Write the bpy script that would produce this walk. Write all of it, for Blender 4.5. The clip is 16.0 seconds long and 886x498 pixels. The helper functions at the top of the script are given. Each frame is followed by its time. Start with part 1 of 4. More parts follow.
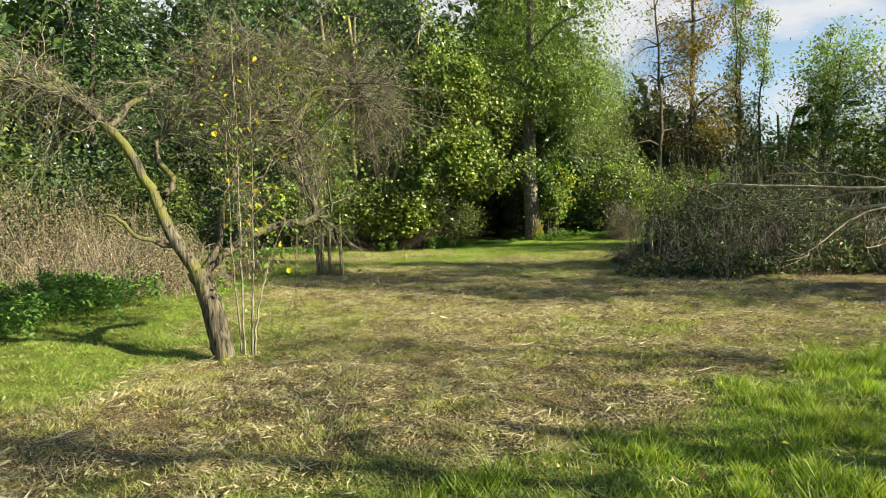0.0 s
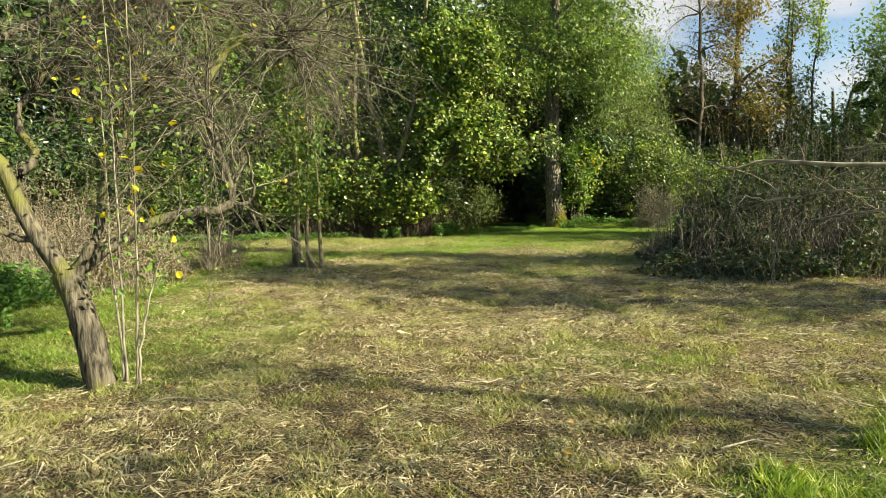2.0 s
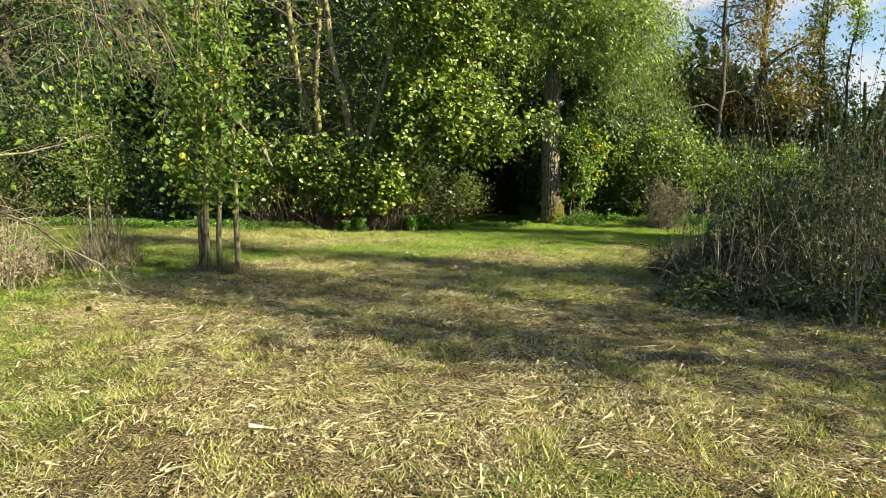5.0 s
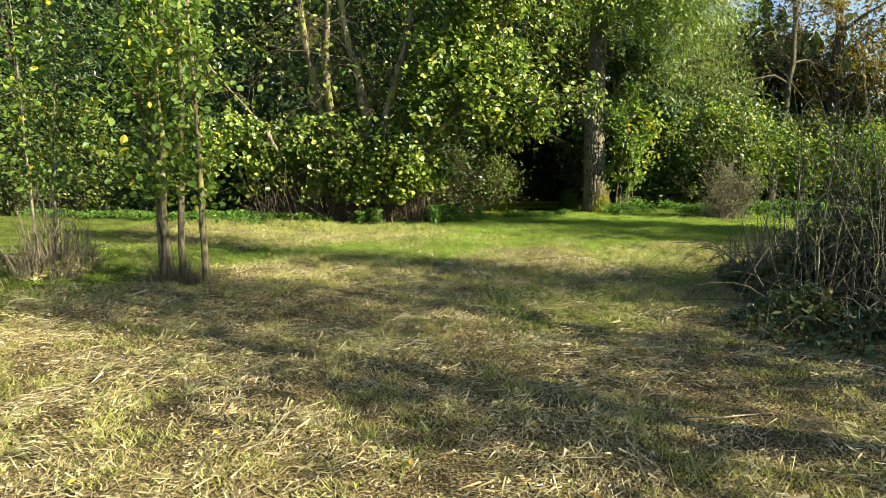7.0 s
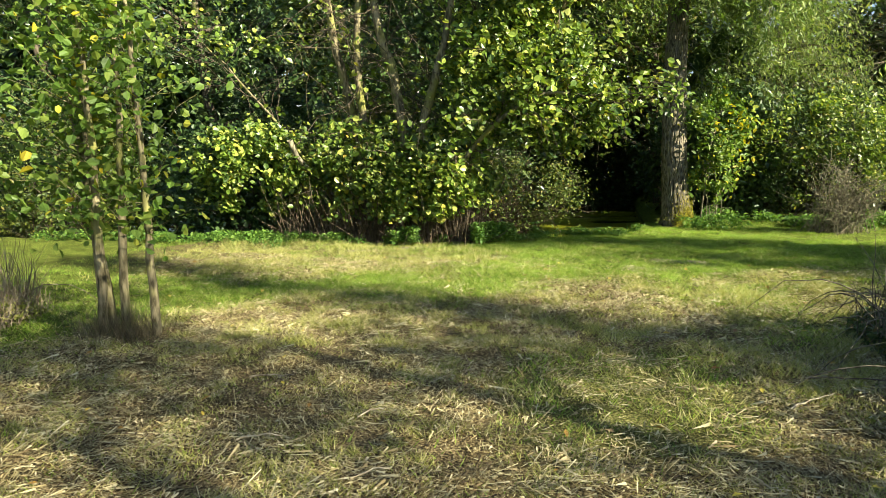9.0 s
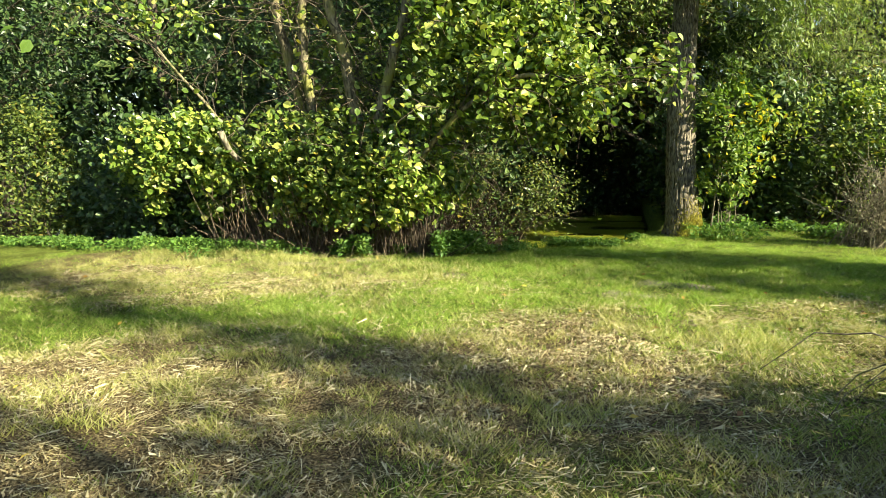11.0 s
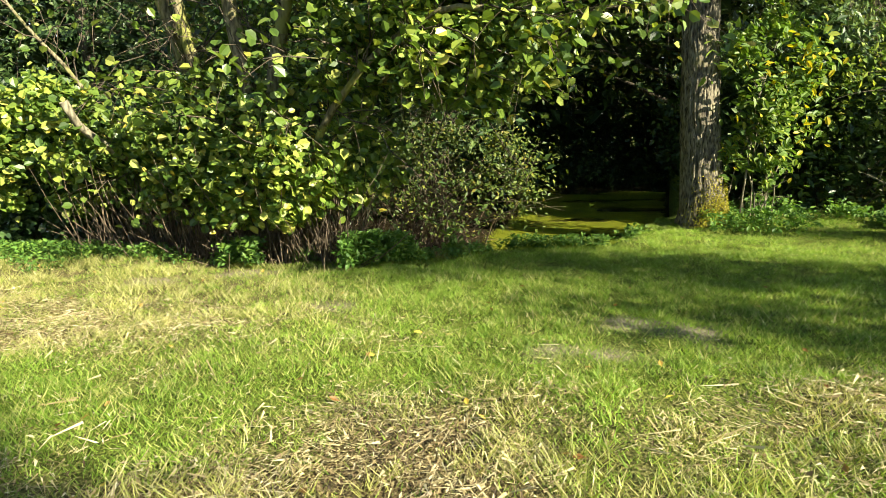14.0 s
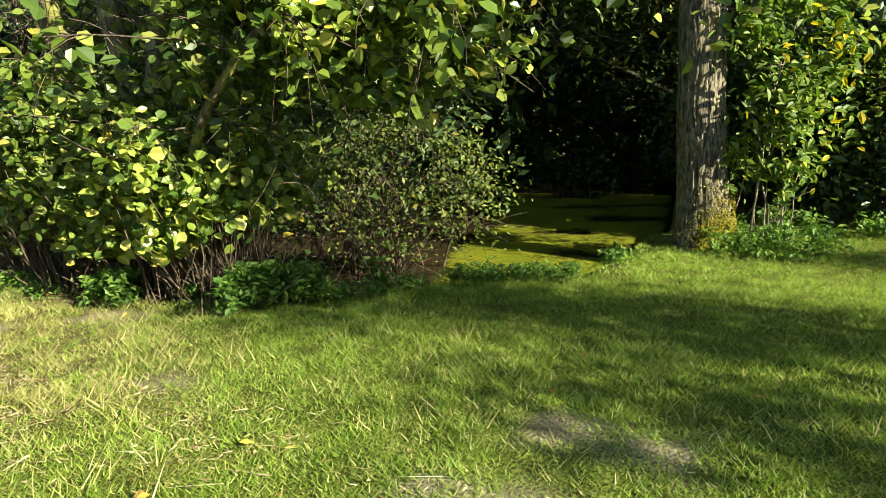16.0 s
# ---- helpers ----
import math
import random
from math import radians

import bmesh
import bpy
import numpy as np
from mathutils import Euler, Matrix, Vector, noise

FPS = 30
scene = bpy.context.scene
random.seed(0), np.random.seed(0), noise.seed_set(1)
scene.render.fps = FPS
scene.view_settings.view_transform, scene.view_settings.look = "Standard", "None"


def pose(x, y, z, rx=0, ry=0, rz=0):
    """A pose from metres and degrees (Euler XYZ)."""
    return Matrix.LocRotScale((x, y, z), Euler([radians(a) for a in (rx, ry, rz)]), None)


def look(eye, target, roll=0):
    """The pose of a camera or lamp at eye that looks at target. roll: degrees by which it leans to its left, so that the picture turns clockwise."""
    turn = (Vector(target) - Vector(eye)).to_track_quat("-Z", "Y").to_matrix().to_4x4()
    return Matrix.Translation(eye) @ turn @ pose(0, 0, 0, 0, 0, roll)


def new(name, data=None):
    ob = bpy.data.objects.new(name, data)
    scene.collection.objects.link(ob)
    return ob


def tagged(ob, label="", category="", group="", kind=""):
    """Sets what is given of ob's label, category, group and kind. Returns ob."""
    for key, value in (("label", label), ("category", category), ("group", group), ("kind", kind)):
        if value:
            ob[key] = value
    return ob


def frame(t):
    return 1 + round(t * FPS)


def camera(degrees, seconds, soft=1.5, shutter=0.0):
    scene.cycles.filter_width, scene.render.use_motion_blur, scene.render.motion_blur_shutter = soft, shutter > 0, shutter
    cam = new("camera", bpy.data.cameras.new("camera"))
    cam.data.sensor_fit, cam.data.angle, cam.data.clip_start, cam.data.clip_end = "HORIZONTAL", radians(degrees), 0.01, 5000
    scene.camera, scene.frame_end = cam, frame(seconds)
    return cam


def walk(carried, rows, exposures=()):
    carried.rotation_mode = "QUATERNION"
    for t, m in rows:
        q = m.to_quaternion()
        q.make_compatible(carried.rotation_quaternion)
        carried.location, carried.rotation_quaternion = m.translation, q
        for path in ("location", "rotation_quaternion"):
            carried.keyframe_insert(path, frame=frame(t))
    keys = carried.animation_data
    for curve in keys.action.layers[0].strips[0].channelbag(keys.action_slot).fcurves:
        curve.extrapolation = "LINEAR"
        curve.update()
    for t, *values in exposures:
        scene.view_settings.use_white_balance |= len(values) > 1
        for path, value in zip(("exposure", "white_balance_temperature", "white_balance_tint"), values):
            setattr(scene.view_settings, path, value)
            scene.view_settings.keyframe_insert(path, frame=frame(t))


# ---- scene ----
cam = camera(68.08, 16.0, soft=0.8)
# seconds, place in metres, then yaw, pitch and roll in degrees
ROWS = [
    (0.0, 0.004, 0.001, 1.512, -0.00, -4.39, 1.34),
    (0.5, 0.255, 0.452, 1.512, 0.24, -5.44, 1.70),
    (1.0, 0.468, 0.866, 1.532, 1.58, -7.03, -0.53),
    (1.5, 0.633, 1.304, 1.523, 0.34, -5.05, -0.63),
    (2.0, 0.743, 1.792, 1.505, 3.20, -5.91, 0.87),
    (2.5, 0.887, 2.228, 1.500, 4.81, -6.77, 1.07),
    (3.0, 0.983, 2.695, 1.497, 1.76, -5.96, 1.49),
    (3.5, 1.074, 3.227, 1.473, 5.22, -5.75, -0.12),
    (4.0, 1.078, 3.691, 1.442, 5.51, -5.01, 0.24),
    (4.5, 1.111, 4.174, 1.481, 3.09, -6.03, -1.10),
    (7.0, 1.391, 6.435, 1.499, 7.04, -8.74, -0.62),
    (7.5, 1.473, 6.973, 1.500, 8.40, -7.40, 0.50),
    (8.0, 1.555, 7.451, 1.503, 9.46, -8.80, 1.07),
    (8.5, 1.595, 7.913, 1.534, 10.20, -9.36, 1.60),
    (9.0, 1.643, 8.429, 1.524, 13.61, -8.17, 0.62),
    (9.5, 1.602, 8.933, 1.513, 11.82, -7.48, -0.14),
    (12.0, 2.430, 11.395, 1.457, 16.96, -9.26, 0.47),
    (12.5, 2.502, 11.899, 1.468, 15.09, -9.64, 1.02),
    (13.0, 2.602, 12.386, 1.474, 17.75, -9.79, 0.70),
    (13.5, 2.632, 12.846, 1.470, 19.71, -11.39, 0.60),
    (14.0, 2.706, 13.309, 1.487, 18.84, -11.06, 1.47),
    (14.5, 2.816, 13.737, 1.542, 19.12, -11.13, -0.01),
    (15.0, 2.827, 14.226, 1.552, 19.98, -11.48, 0.79),
    (15.5, 2.919, 14.658, 1.552, 20.17, -11.31, 2.52),
    (16.0, 2.989, 15.084, 1.526, 20.49, -11.67, 1.68),
]
walk(cam, [(t, pose(x, y, z, 90 + pitch, roll, yaw)) for t, x, y, z, yaw, pitch, roll in ROWS],
     exposures=[(0.0, 1.42), (4.5, 1.48), (8.0, 1.68), (12.0, 1.88), (14.0, 1.75), (16.0, 1.58)])

# ---- daylight ----
SUN_TO = Vector((0.95, -0.32, 0.52)).normalized()
world = bpy.data.worlds.new("sky")
scene.world = world
world.use_nodes = True
wn = world.node_tree
sky = wn.nodes.new("ShaderNodeTexSky")
sky.sky_type, sky.sun_disc = "NISHITA", False
sky.sun_elevation = math.asin(SUN_TO.z)
sky.sun_rotation = math.atan2(SUN_TO.x, SUN_TO.y)
sky.air_density, sky.dust_density, sky.ozone_density = 1.0, 0.6, 1.5
wn.links.new(sky.outputs[0], wn.nodes["Background"].inputs[0])
wn.nodes["Background"].inputs[1].default_value = 0.065
sun_data = bpy.data.lights.new("sun", "SUN")
sun_data.energy, sun_data.angle, sun_data.color = 5.0, radians(0.5), (1.0, 0.92, 0.70)
sun = new("sun", sun_data)
sun.matrix_world = look(SUN_TO * 60, (0, 0, 0))
scene.view_settings.exposure = 1.55

# ---- materials ----
rng = np.random.default_rng(7)


def nodes_of(name):
    m = bpy.data.materials.new(name)
    m.use_nodes = True
    n = m.node_tree
    return m, n, n.nodes["Principled BSDF"], n.nodes["Material Output"]


def ramp(n, fac, stops):
    r = n.nodes.new("ShaderNodeValToRGB")
    e = r.color_ramp.elements
    while len(e) < len(stops):
        e.new(0.5)
    for k, (p, c) in enumerate(stops):
        e[k].position, e[k].color = p, (*c, 1)
    n.links.new(fac, r.inputs[0])
    return r.outputs[0]


def tex(n, scale, detail=4, stretch=None, coord="Object"):
    c = n.nodes.new("ShaderNodeTexCoord")
    out = c.outputs[coord]
    if stretch:
        mp = n.nodes.new("ShaderNodeMapping")
        mp.inputs["Scale"].default_value = stretch
        n.links.new(out, mp.inputs[0])
        out = mp.outputs[0]
    t = n.nodes.new("ShaderNodeTexNoise")
    t.inputs["Scale"].default_value, t.inputs["Detail"].default_value = scale, detail
    n.links.new(out, t.inputs["Vector"])
    return t.outputs[0]


def mixc(n, fac, a, b, mode="MIX"):
    m = n.nodes.new("ShaderNodeMix")
    m.data_type, m.blend_type = "RGBA", mode
    for sock, v in ((m.inputs[0], fac), (m.inputs[6], a), (m.inputs[7], b)):
        if isinstance(v, (int, float)):
            sock.default_value = v
        elif isinstance(v, tuple):
            sock.default_value = (*v, 1)
        else:
            n.links.new(v, sock)
    return m.outputs[2]


def bump(n, bsdf, height, strength, distance):
    b = n.nodes.new("ShaderNodeBump")
    b.inputs["Strength"].default_value, b.inputs["Distance"].default_value = strength, distance
    n.links.new(height, b.inputs["Height"])
    n.links.new(b.outputs[0], bsdf.inputs["Normal"])


def leaf_material(name, stops, patch=((0.75, 0.75, 0.75), (1.15, 1.15, 1.1)), through_light=0.35, rough=0.5, scale=0.9, spec=0.4):
    """Leaves and blades: colour by piece, drifting slowly over the plant, lit through."""
    m, n, bsdf, out = nodes_of(name)
    g = n.nodes.new("ShaderNodeNewGeometry")
    col = ramp(n, g.outputs["Random Per Island"], stops)
    drift = ramp(n, tex(n, scale, 3), [(0.3, patch[0]), (0.7, patch[1])])
    col = mixc(n, 1.0, col, drift, "MULTIPLY")
    n.links.new(col, bsdf.inputs["Base Color"])
    bsdf.inputs["Roughness"].default_value = rough
    bsdf.inputs["Specular IOR Level"].default_value = spec
    tr = n.nodes.new("ShaderNodeBsdfTranslucent")
    n.links.new(mixc(n, 1.0, col, (1.1, 1.15, 0.5), "MULTIPLY"), tr.inputs[0])
    mx = n.nodes.new("ShaderNodeMixShader")
    mx.inputs[0].default_value = through_light
    n.links.new(bsdf.outputs[0], mx.inputs[1])
    n.links.new(tr.outputs[0], mx.inputs[2])
    n.links.new(mx.outputs[0], out.inputs[0])
    return m


def bark_material(name, dark, light, moss=None, moss_at=0.6, grain=(9, 9, 1.6), depth=0.02):
    m, n, bsdf, out = nodes_of(name)
    ridges = tex(n, 4.0, 8, grain)
    col = ramp(n, ridges, [(0.36, dark), (0.62, light)])
    blot = tex(n, 3.0, 5)
    col = mixc(n, 1.0, col, ramp(n, blot, [(0.3, (0.6, 0.6, 0.6)), (0.7, (1.2, 1.18, 1.1))]), "MULTIPLY")
    if moss:
        col = mixc(n, ramp(n, tex(n, 2.2, 6), [(moss_at, (0, 0, 0)), (moss_at + 0.12, (1, 1, 1))]), col, moss)
    n.links.new(col, bsdf.inputs["Base Color"])
    bsdf.inputs["Roughness"].default_value = 0.85
    bsdf.inputs["Specular IOR Level"].default_value = 0.2
    bump(n, bsdf, ridges, 0.9, depth)
    return m


GREEN = leaf_material("lawn_grass", [(0.0, (0.13, 0.22, 0.02)), (0.45, (0.22, 0.37, 0.04)), (0.8, (0.37, 0.50, 0.09)), (1.0, (0.58, 0.55, 0.24))], through_light=0.45)
LUSH = leaf_material("long_grass", [(0.0, (0.12, 0.21, 0.02)), (0.5, (0.28, 0.40, 0.04)), (0.85, (0.46, 0.52, 0.1)), (1.0, (0.58, 0.54, 0.24))], through_light=0.45)
STUBBLE = leaf_material("stubble", [(0.0, (0.20, 0.23, 0.05)), (0.3, (0.34, 0.37, 0.09)), (0.7, (0.48, 0.46, 0.17)), (1.0, (0.64, 0.58, 0.32))], scale=1.4)
STRAW = leaf_material("cut_straw", [(0.0, (0.16, 0.11, 0.05)), (0.3, (0.36, 0.29, 0.14)), (0.7, (0.5, 0.44, 0.24)), (1.0, (0.66, 0.6, 0.39))], through_light=0.15, scale=1.6)
HAZEL = leaf_material("hazel_leaf", [(0.0, (0.055, 0.11, 0.02)), (0.45, (0.15, 0.24, 0.035)), (0.8, (0.32, 0.40, 0.075)), (0.97, (0.46, 0.48, 0.12)), (1.0, (0.52, 0.42, 0.06))], through_light=0.35, rough=0.38, spec=0.5, patch=((0.5, 0.54, 0.54), (1.35, 1.3, 1.2)), scale=0.7)
CLUMP = leaf_material("sapling_leaf", [(0.0, (0.09, 0.17, 0.025)), (0.6, (0.16, 0.26, 0.045)), (0.94, (0.27, 0.34, 0.06)), (1.0, (0.62, 0.5, 0.03))], through_light=0.4)
YELLOW = leaf_material("yellow_leaf", [(0.0, (0.35, 0.38, 0.04)), (0.5, (0.62, 0.52, 0.03)), (1.0, (0.7, 0.45, 0.03))], through_light=0.45)
WOODS = leaf_material("woodland_leaf", [(0.0, (0.04, 0.072, 0.012)), (0.6, (0.095, 0.14, 0.024)), (0.92, (0.19, 0.22, 0.04)), (1.0, (0.28, 0.22, 0.045))], scale=0.4, patch=((0.45, 0.5, 0.5), (1.3, 1.3, 1.2)))
OAKLEAF = leaf_material("oak_leaf", [(0.0, (0.09, 0.16, 0.035)), (0.6, (0.18, 0.28, 0.06)), (1.0, (0.34, 0.39, 0.1))], scale=0.5)
WILLOW = leaf_material("willow_leaf", [(0.0, (0.11, 0.17, 0.05)), (0.6, (0.21, 0.29, 0.09)), (1.0, (0.34, 0.39, 0.13))], scale=0.5)
RUSSET = leaf_material("russet_leaf", [(0.0, (0.10, 0.11, 0.025)), (0.5, (0.22, 0.17, 0.04)), (1.0, (0.34, 0.23, 0.05))], scale=0.5)
# dark leaf colour: the holly's own, elsewhere standing in for shade in the wood
DARKLEAF = leaf_material("evergreen_and_shaded_leaf", [(0.0, (0.025, 0.055, 0.018)), (0.7, (0.06, 0.11, 0.03)), (1.0, (0.12, 0.17, 0.05))], through_light=0.15, rough=0.35)
BRAMBLE = leaf_material("bramble_leaf", [(0.0, (0.04, 0.07, 0.025)), (0.6, (0.08, 0.12, 0.035)), (0.9, (0.16, 0.17, 0.06)), (1.0, (0.2, 0.12, 0.05))], through_light=0.2)
DEADLEAF = leaf_material("withered_leaf", [(0.0, (0.075, 0.06, 0.035)), (0.5, (0.19, 0.155, 0.09)), (0.85, (0.3, 0.255, 0.16)), (1.0, (0.16, 0.2, 0.05))], through_light=0.2)
NETTLE = leaf_material("nettle_leaf", [(0.0, (0.06, 0.14, 0.025)), (0.6, (0.12, 0.24, 0.04)), (1.0, (0.22, 0.34, 0.06))], through_light=0.35)
FALLEN = leaf_material("fallen_leaf", [(0.0, (0.22, 0.10, 0.03)), (0.6, (0.4, 0.24, 0.05)), (1.0, (0.6, 0.48, 0.06))], through_light=0.15)
LITTER = leaf_material("plant_litter", [(0.0, (0.035, 0.024, 0.014)), (0.45, (0.13, 0.09, 0.045)), (0.75, (0.32, 0.25, 0.12)), (1.0, (0.58, 0.51, 0.33))], through_light=0.1, rough=0.8, scale=1.6)
WEED = leaf_material("pond_weed", [(0.0, (0.18, 0.24, 0.02)), (0.5, (0.34, 0.38, 0.03)), (1.0, (0.5, 0.5, 0.06))], through_light=0.3)
APPLE_BARK = bark_material("apple_bark", (0.03, 0.026, 0.019), (0.16, 0.14, 0.095), (0.14, 0.14, 0.035), 0.52)
APPLE_TWIG = bark_material("apple_twig", (0.055, 0.047, 0.035), (0.25, 0.225, 0.16), (0.16, 0.18, 0.05), 0.6, (5, 5, 2), 0.002)
HAZEL_BARK = bark_material("hazel_bark", (0.075, 0.065, 0.035), (0.30, 0.26, 0.16), (0.22, 0.22, 0.06), 0.5, (8, 8, 2.0), 0.008)
OAK_BARK = bark_material("oak_bark", (0.05, 0.042, 0.032), (0.27, 0.24, 0.175), (0.16, 0.16, 0.05), 0.6, (11, 11, 2.4), 0.02)
MOSS = leaf_material("moss", [(0.0, (0.16, 0.17, 0.02)), (1.0, (0.42, 0.36, 0.03))], through_light=0.1, rough=0.9)
STEM_BARK = bark_material("young_bark", (0.10, 0.09, 0.06), (0.34, 0.31, 0.22), (0.13, 0.16, 0.05), 0.6, (6, 6, 1.5), 0.006)
DARK_BARK = bark_material("wood_bark", (0.035, 0.03, 0.022), (0.15, 0.125, 0.09), (0.1, 0.12, 0.03), 0.58)
TWIG = bark_material("twig_bark", (0.07, 0.06, 0.045), (0.28, 0.26, 0.18), None, 0.6, (5, 5, 2), 0.002)
DRY_STEM = bark_material("dry_stem", (0.16, 0.12, 0.08), (0.42, 0.36, 0.26), None, 0.6, (5, 5, 2), 0.002)
BROWN_TWIG = bark_material("brown_twig", (0.06, 0.045, 0.032), (0.2, 0.155, 0.11), None, 0.6, (5, 5, 2), 0.002)
PALE_WOOD = bark_material("pale_wood", (0.40, 0.33, 0.2), (0.66, 0.58, 0.42), None, 0.6, (5, 5, 1), 0.003)


def ground_material():
    m, n, bsdf, out = nodes_of("meadow_soil")
    at = n.nodes.new("ShaderNodeAttribute")
    at.attribute_name = "dry"
    fine, mid = tex(n, 60, 6), tex(n, 3.5, 6)
    thatch = ramp(n, fine, [(0.35, (0.04, 0.03, 0.017)), (0.52, (0.18, 0.14, 0.07)), (0.68, (0.38, 0.32, 0.18))])
    turf = ramp(n, fine, [(0.35, (0.05, 0.07, 0.012)), (0.55, (0.14, 0.19, 0.03)), (0.7, (0.28, 0.3, 0.08))])
    col = mixc(n, at.outputs["Fac"], turf, thatch)
    col = mixc(n, 1.0, col, ramp(n, mid, [(0.35, (0.65, 0.62, 0.55)), (0.65, (1.15, 1.12, 1.05))]), "MULTIPLY")
    bare = n.nodes.new("ShaderNodeAttribute")
    bare.attribute_name = "bare"
    col = mixc(n, bare.outputs["Fac"], col, ramp(n, fine, [(0.35, (0.20, 0.16, 0.11)), (0.65, (0.40, 0.34, 0.25))]))
    n.links.new(col, bsdf.inputs["Base Color"])
    bsdf.inputs["Roughness"].default_value = 0.95
    bsdf.inputs["Specular IOR Level"].default_value = 0.1
    bump(n, bsdf, fine, 1.0, 0.03)
    return m


def water_material():
    m, n, bsdf, out = nodes_of("pond_water")
    bsdf.inputs["Base Color"].default_value = (0.035, 0.026, 0.014, 1)
    bsdf.inputs["Roughness"].default_value = 0.06
    bsdf.inputs["IOR"].default_value = 1.33
    bump(n, bsdf, tex(n, 5.0, 3), 0.12, 0.02)
    return m


# ---- geometry helpers ----
def mesh_of(name, verts, faces, material, smooth=False):
    """A mesh from an array of places and an array of triangles or quads."""
    me = bpy.data.meshes.new(name)
    verts, faces = np.asarray(verts, np.float32).reshape(-1, 3), np.asarray(faces, np.int32)
    k = faces.shape[1]
    me.vertices.add(len(verts))
    me.vertices.foreach_set("co", verts.ravel())
    me.loops.add(faces.size)
    me.loops.foreach_set("vertex_index", faces.ravel())
    me.polygons.add(len(faces))
    me.polygons.foreach_set("loop_start", np.arange(0, faces.size, k, dtype=np.int32))
    me.update(calc_edges=True)
    me.polygons.foreach_set("use_smooth", np.full(len(faces), smooth))
    me.materials.append(material)
    me.validate()
    return me


JOINED = ("twigs", "leaves", "branches", "canes", "side_twigs", "foliage", "crown", "suckers", "seed_heads", "stalks", "trunks", "moss", "stems")


def part(name, me, parent, label=""):
    ob = new(name, me)
    ob.parent = parent
    return tagged(ob, label, kind="stuff" if name in JOINED else "")


def thing(name, x, y, z, label, category, group="", kind=""):
    ob = new(name)
    ob.empty_display_size = 0.2
    ob.location = (x, y, z)
    return tagged(ob, label, category, group, kind)


def tubes(P, R, sides=5):
    """Round stems: P (n, k, 3) middle lines, R (n, k) radii. Gives places and quads."""
    P, R = np.asarray(P, float), np.asarray(R, float)
    n, k, _ = P.shape
    T = np.gradient(P, axis=1)
    T /= np.linalg.norm(T, axis=2, keepdims=True) + 1e-9
    ref = np.where(np.abs(T[..., 2:3]) > 0.9, np.array([1.0, 0, 0]), np.array([0, 0, 1.0]))
    A = np.cross(T, ref)
    A /= np.linalg.norm(A, axis=2, keepdims=True) + 1e-9
    B = np.cross(T, A)
    a = np.arange(sides) * 2 * np.pi / sides
    V = P[:, :, None] + R[:, :, None, None] * (A[:, :, None] * np.cos(a)[:, None] + B[:, :, None] * np.sin(a)[:, None])
    i = np.arange(n)[:, None, None] * k * sides + np.arange(k - 1)[None, :, None] * sides
    s = np.arange(sides)[None, None]
    s2 = (s + 1) % sides
    F = np.stack(np.broadcast_arrays(i + s, i + s2, i + sides + s2, i + sides + s), -1)
    return V.reshape(-1, 3), F.reshape(-1, 4)


def tube_mesh(name, P, R, material, sides=5, rough=0.0):
    V, F = tubes(P, R, sides)
    if rough:
        V = V + rng.normal(0, rough, V.shape)
    return mesh_of(name, V, F, material, True)


def path(points, steps=14, wobble=0.0):
    """A smooth line through a few places."""
    p = np.asarray(points, float)
    t = np.linspace(0, len(p) - 1, steps)
    i = np.clip(t.astype(int), 0, len(p) - 2)
    u = (t - i)[:, None]
    q = np.vstack([2 * p[0] - p[1], p, 2 * p[-1] - p[-2]])
    a, b, c, d = q[i], q[i + 1], q[i + 2], q[i + 3]
    out = 0.5 * (2 * b + (c - a) * u + (2 * a - 5 * b + 4 * c - d) * u ** 2 + (3 * b - a - 3 * c + d) * u ** 3)
    if wobble:
        w = rng.normal(0, wobble, out.shape)
        w[0] = 0
        out = out + w
    return out


def unit(v):
    return v / (np.linalg.norm(v, axis=-1, keepdims=True) + 1e-9)


def leaves(name, C, size, material, up=0.5, face=None, narrow=0.75, big=False, hang=0.2):
    """Leaf blades at the places C: folded kites, or rounder six-cornered blades where big."""
    n = len(C)
    s = size * rng.uniform(0.55, 1.25, (n, 1))
    N = rng.normal(0, 1, (n, 3)) + np.array([0, 0, up * 2])
    if face is not None:
        N = N + np.asarray(face, float)
    N = unit(N)
    D = rng.normal(0, 1, (n, 3)) - np.array([0, 0, hang * 2])
    D = unit(D - N * (D * N).sum(1, keepdims=True))
    S = np.cross(N, D) * narrow
    if big:
        rows = [(-0.5, 0, 0), (-0.22, 0.42, 0.1), (0.2, 0.4, 0.1), (0.55, 0, -0.06), (0.2, -0.4, 0.1), (-0.22, -0.42, 0.1)]
        faces = np.array([[0, 1, 2, 3], [0, 3, 4, 5]])
    else:
        rows = [(-0.5, 0, 0), (0.0, 0.38, 0.08), (0.55, 0, 0), (0.0, -0.38, 0.08)]
        faces = np.array([[0, 1, 2], [0, 2, 3]])
    V = np.stack([C + s * (a * D + b * S + c * N) for a, b, c in rows], 1)
    F = (np.arange(n)[:, None, None] * len(rows) + faces[None]).reshape(-1, faces.shape[1])
    return mesh_of(name, V, F, material)


def lattice(seed, n=64):
    return np.random.default_rng(seed).uniform(0, 1, (n, n))


LAT = [lattice(s) for s in range(6)]


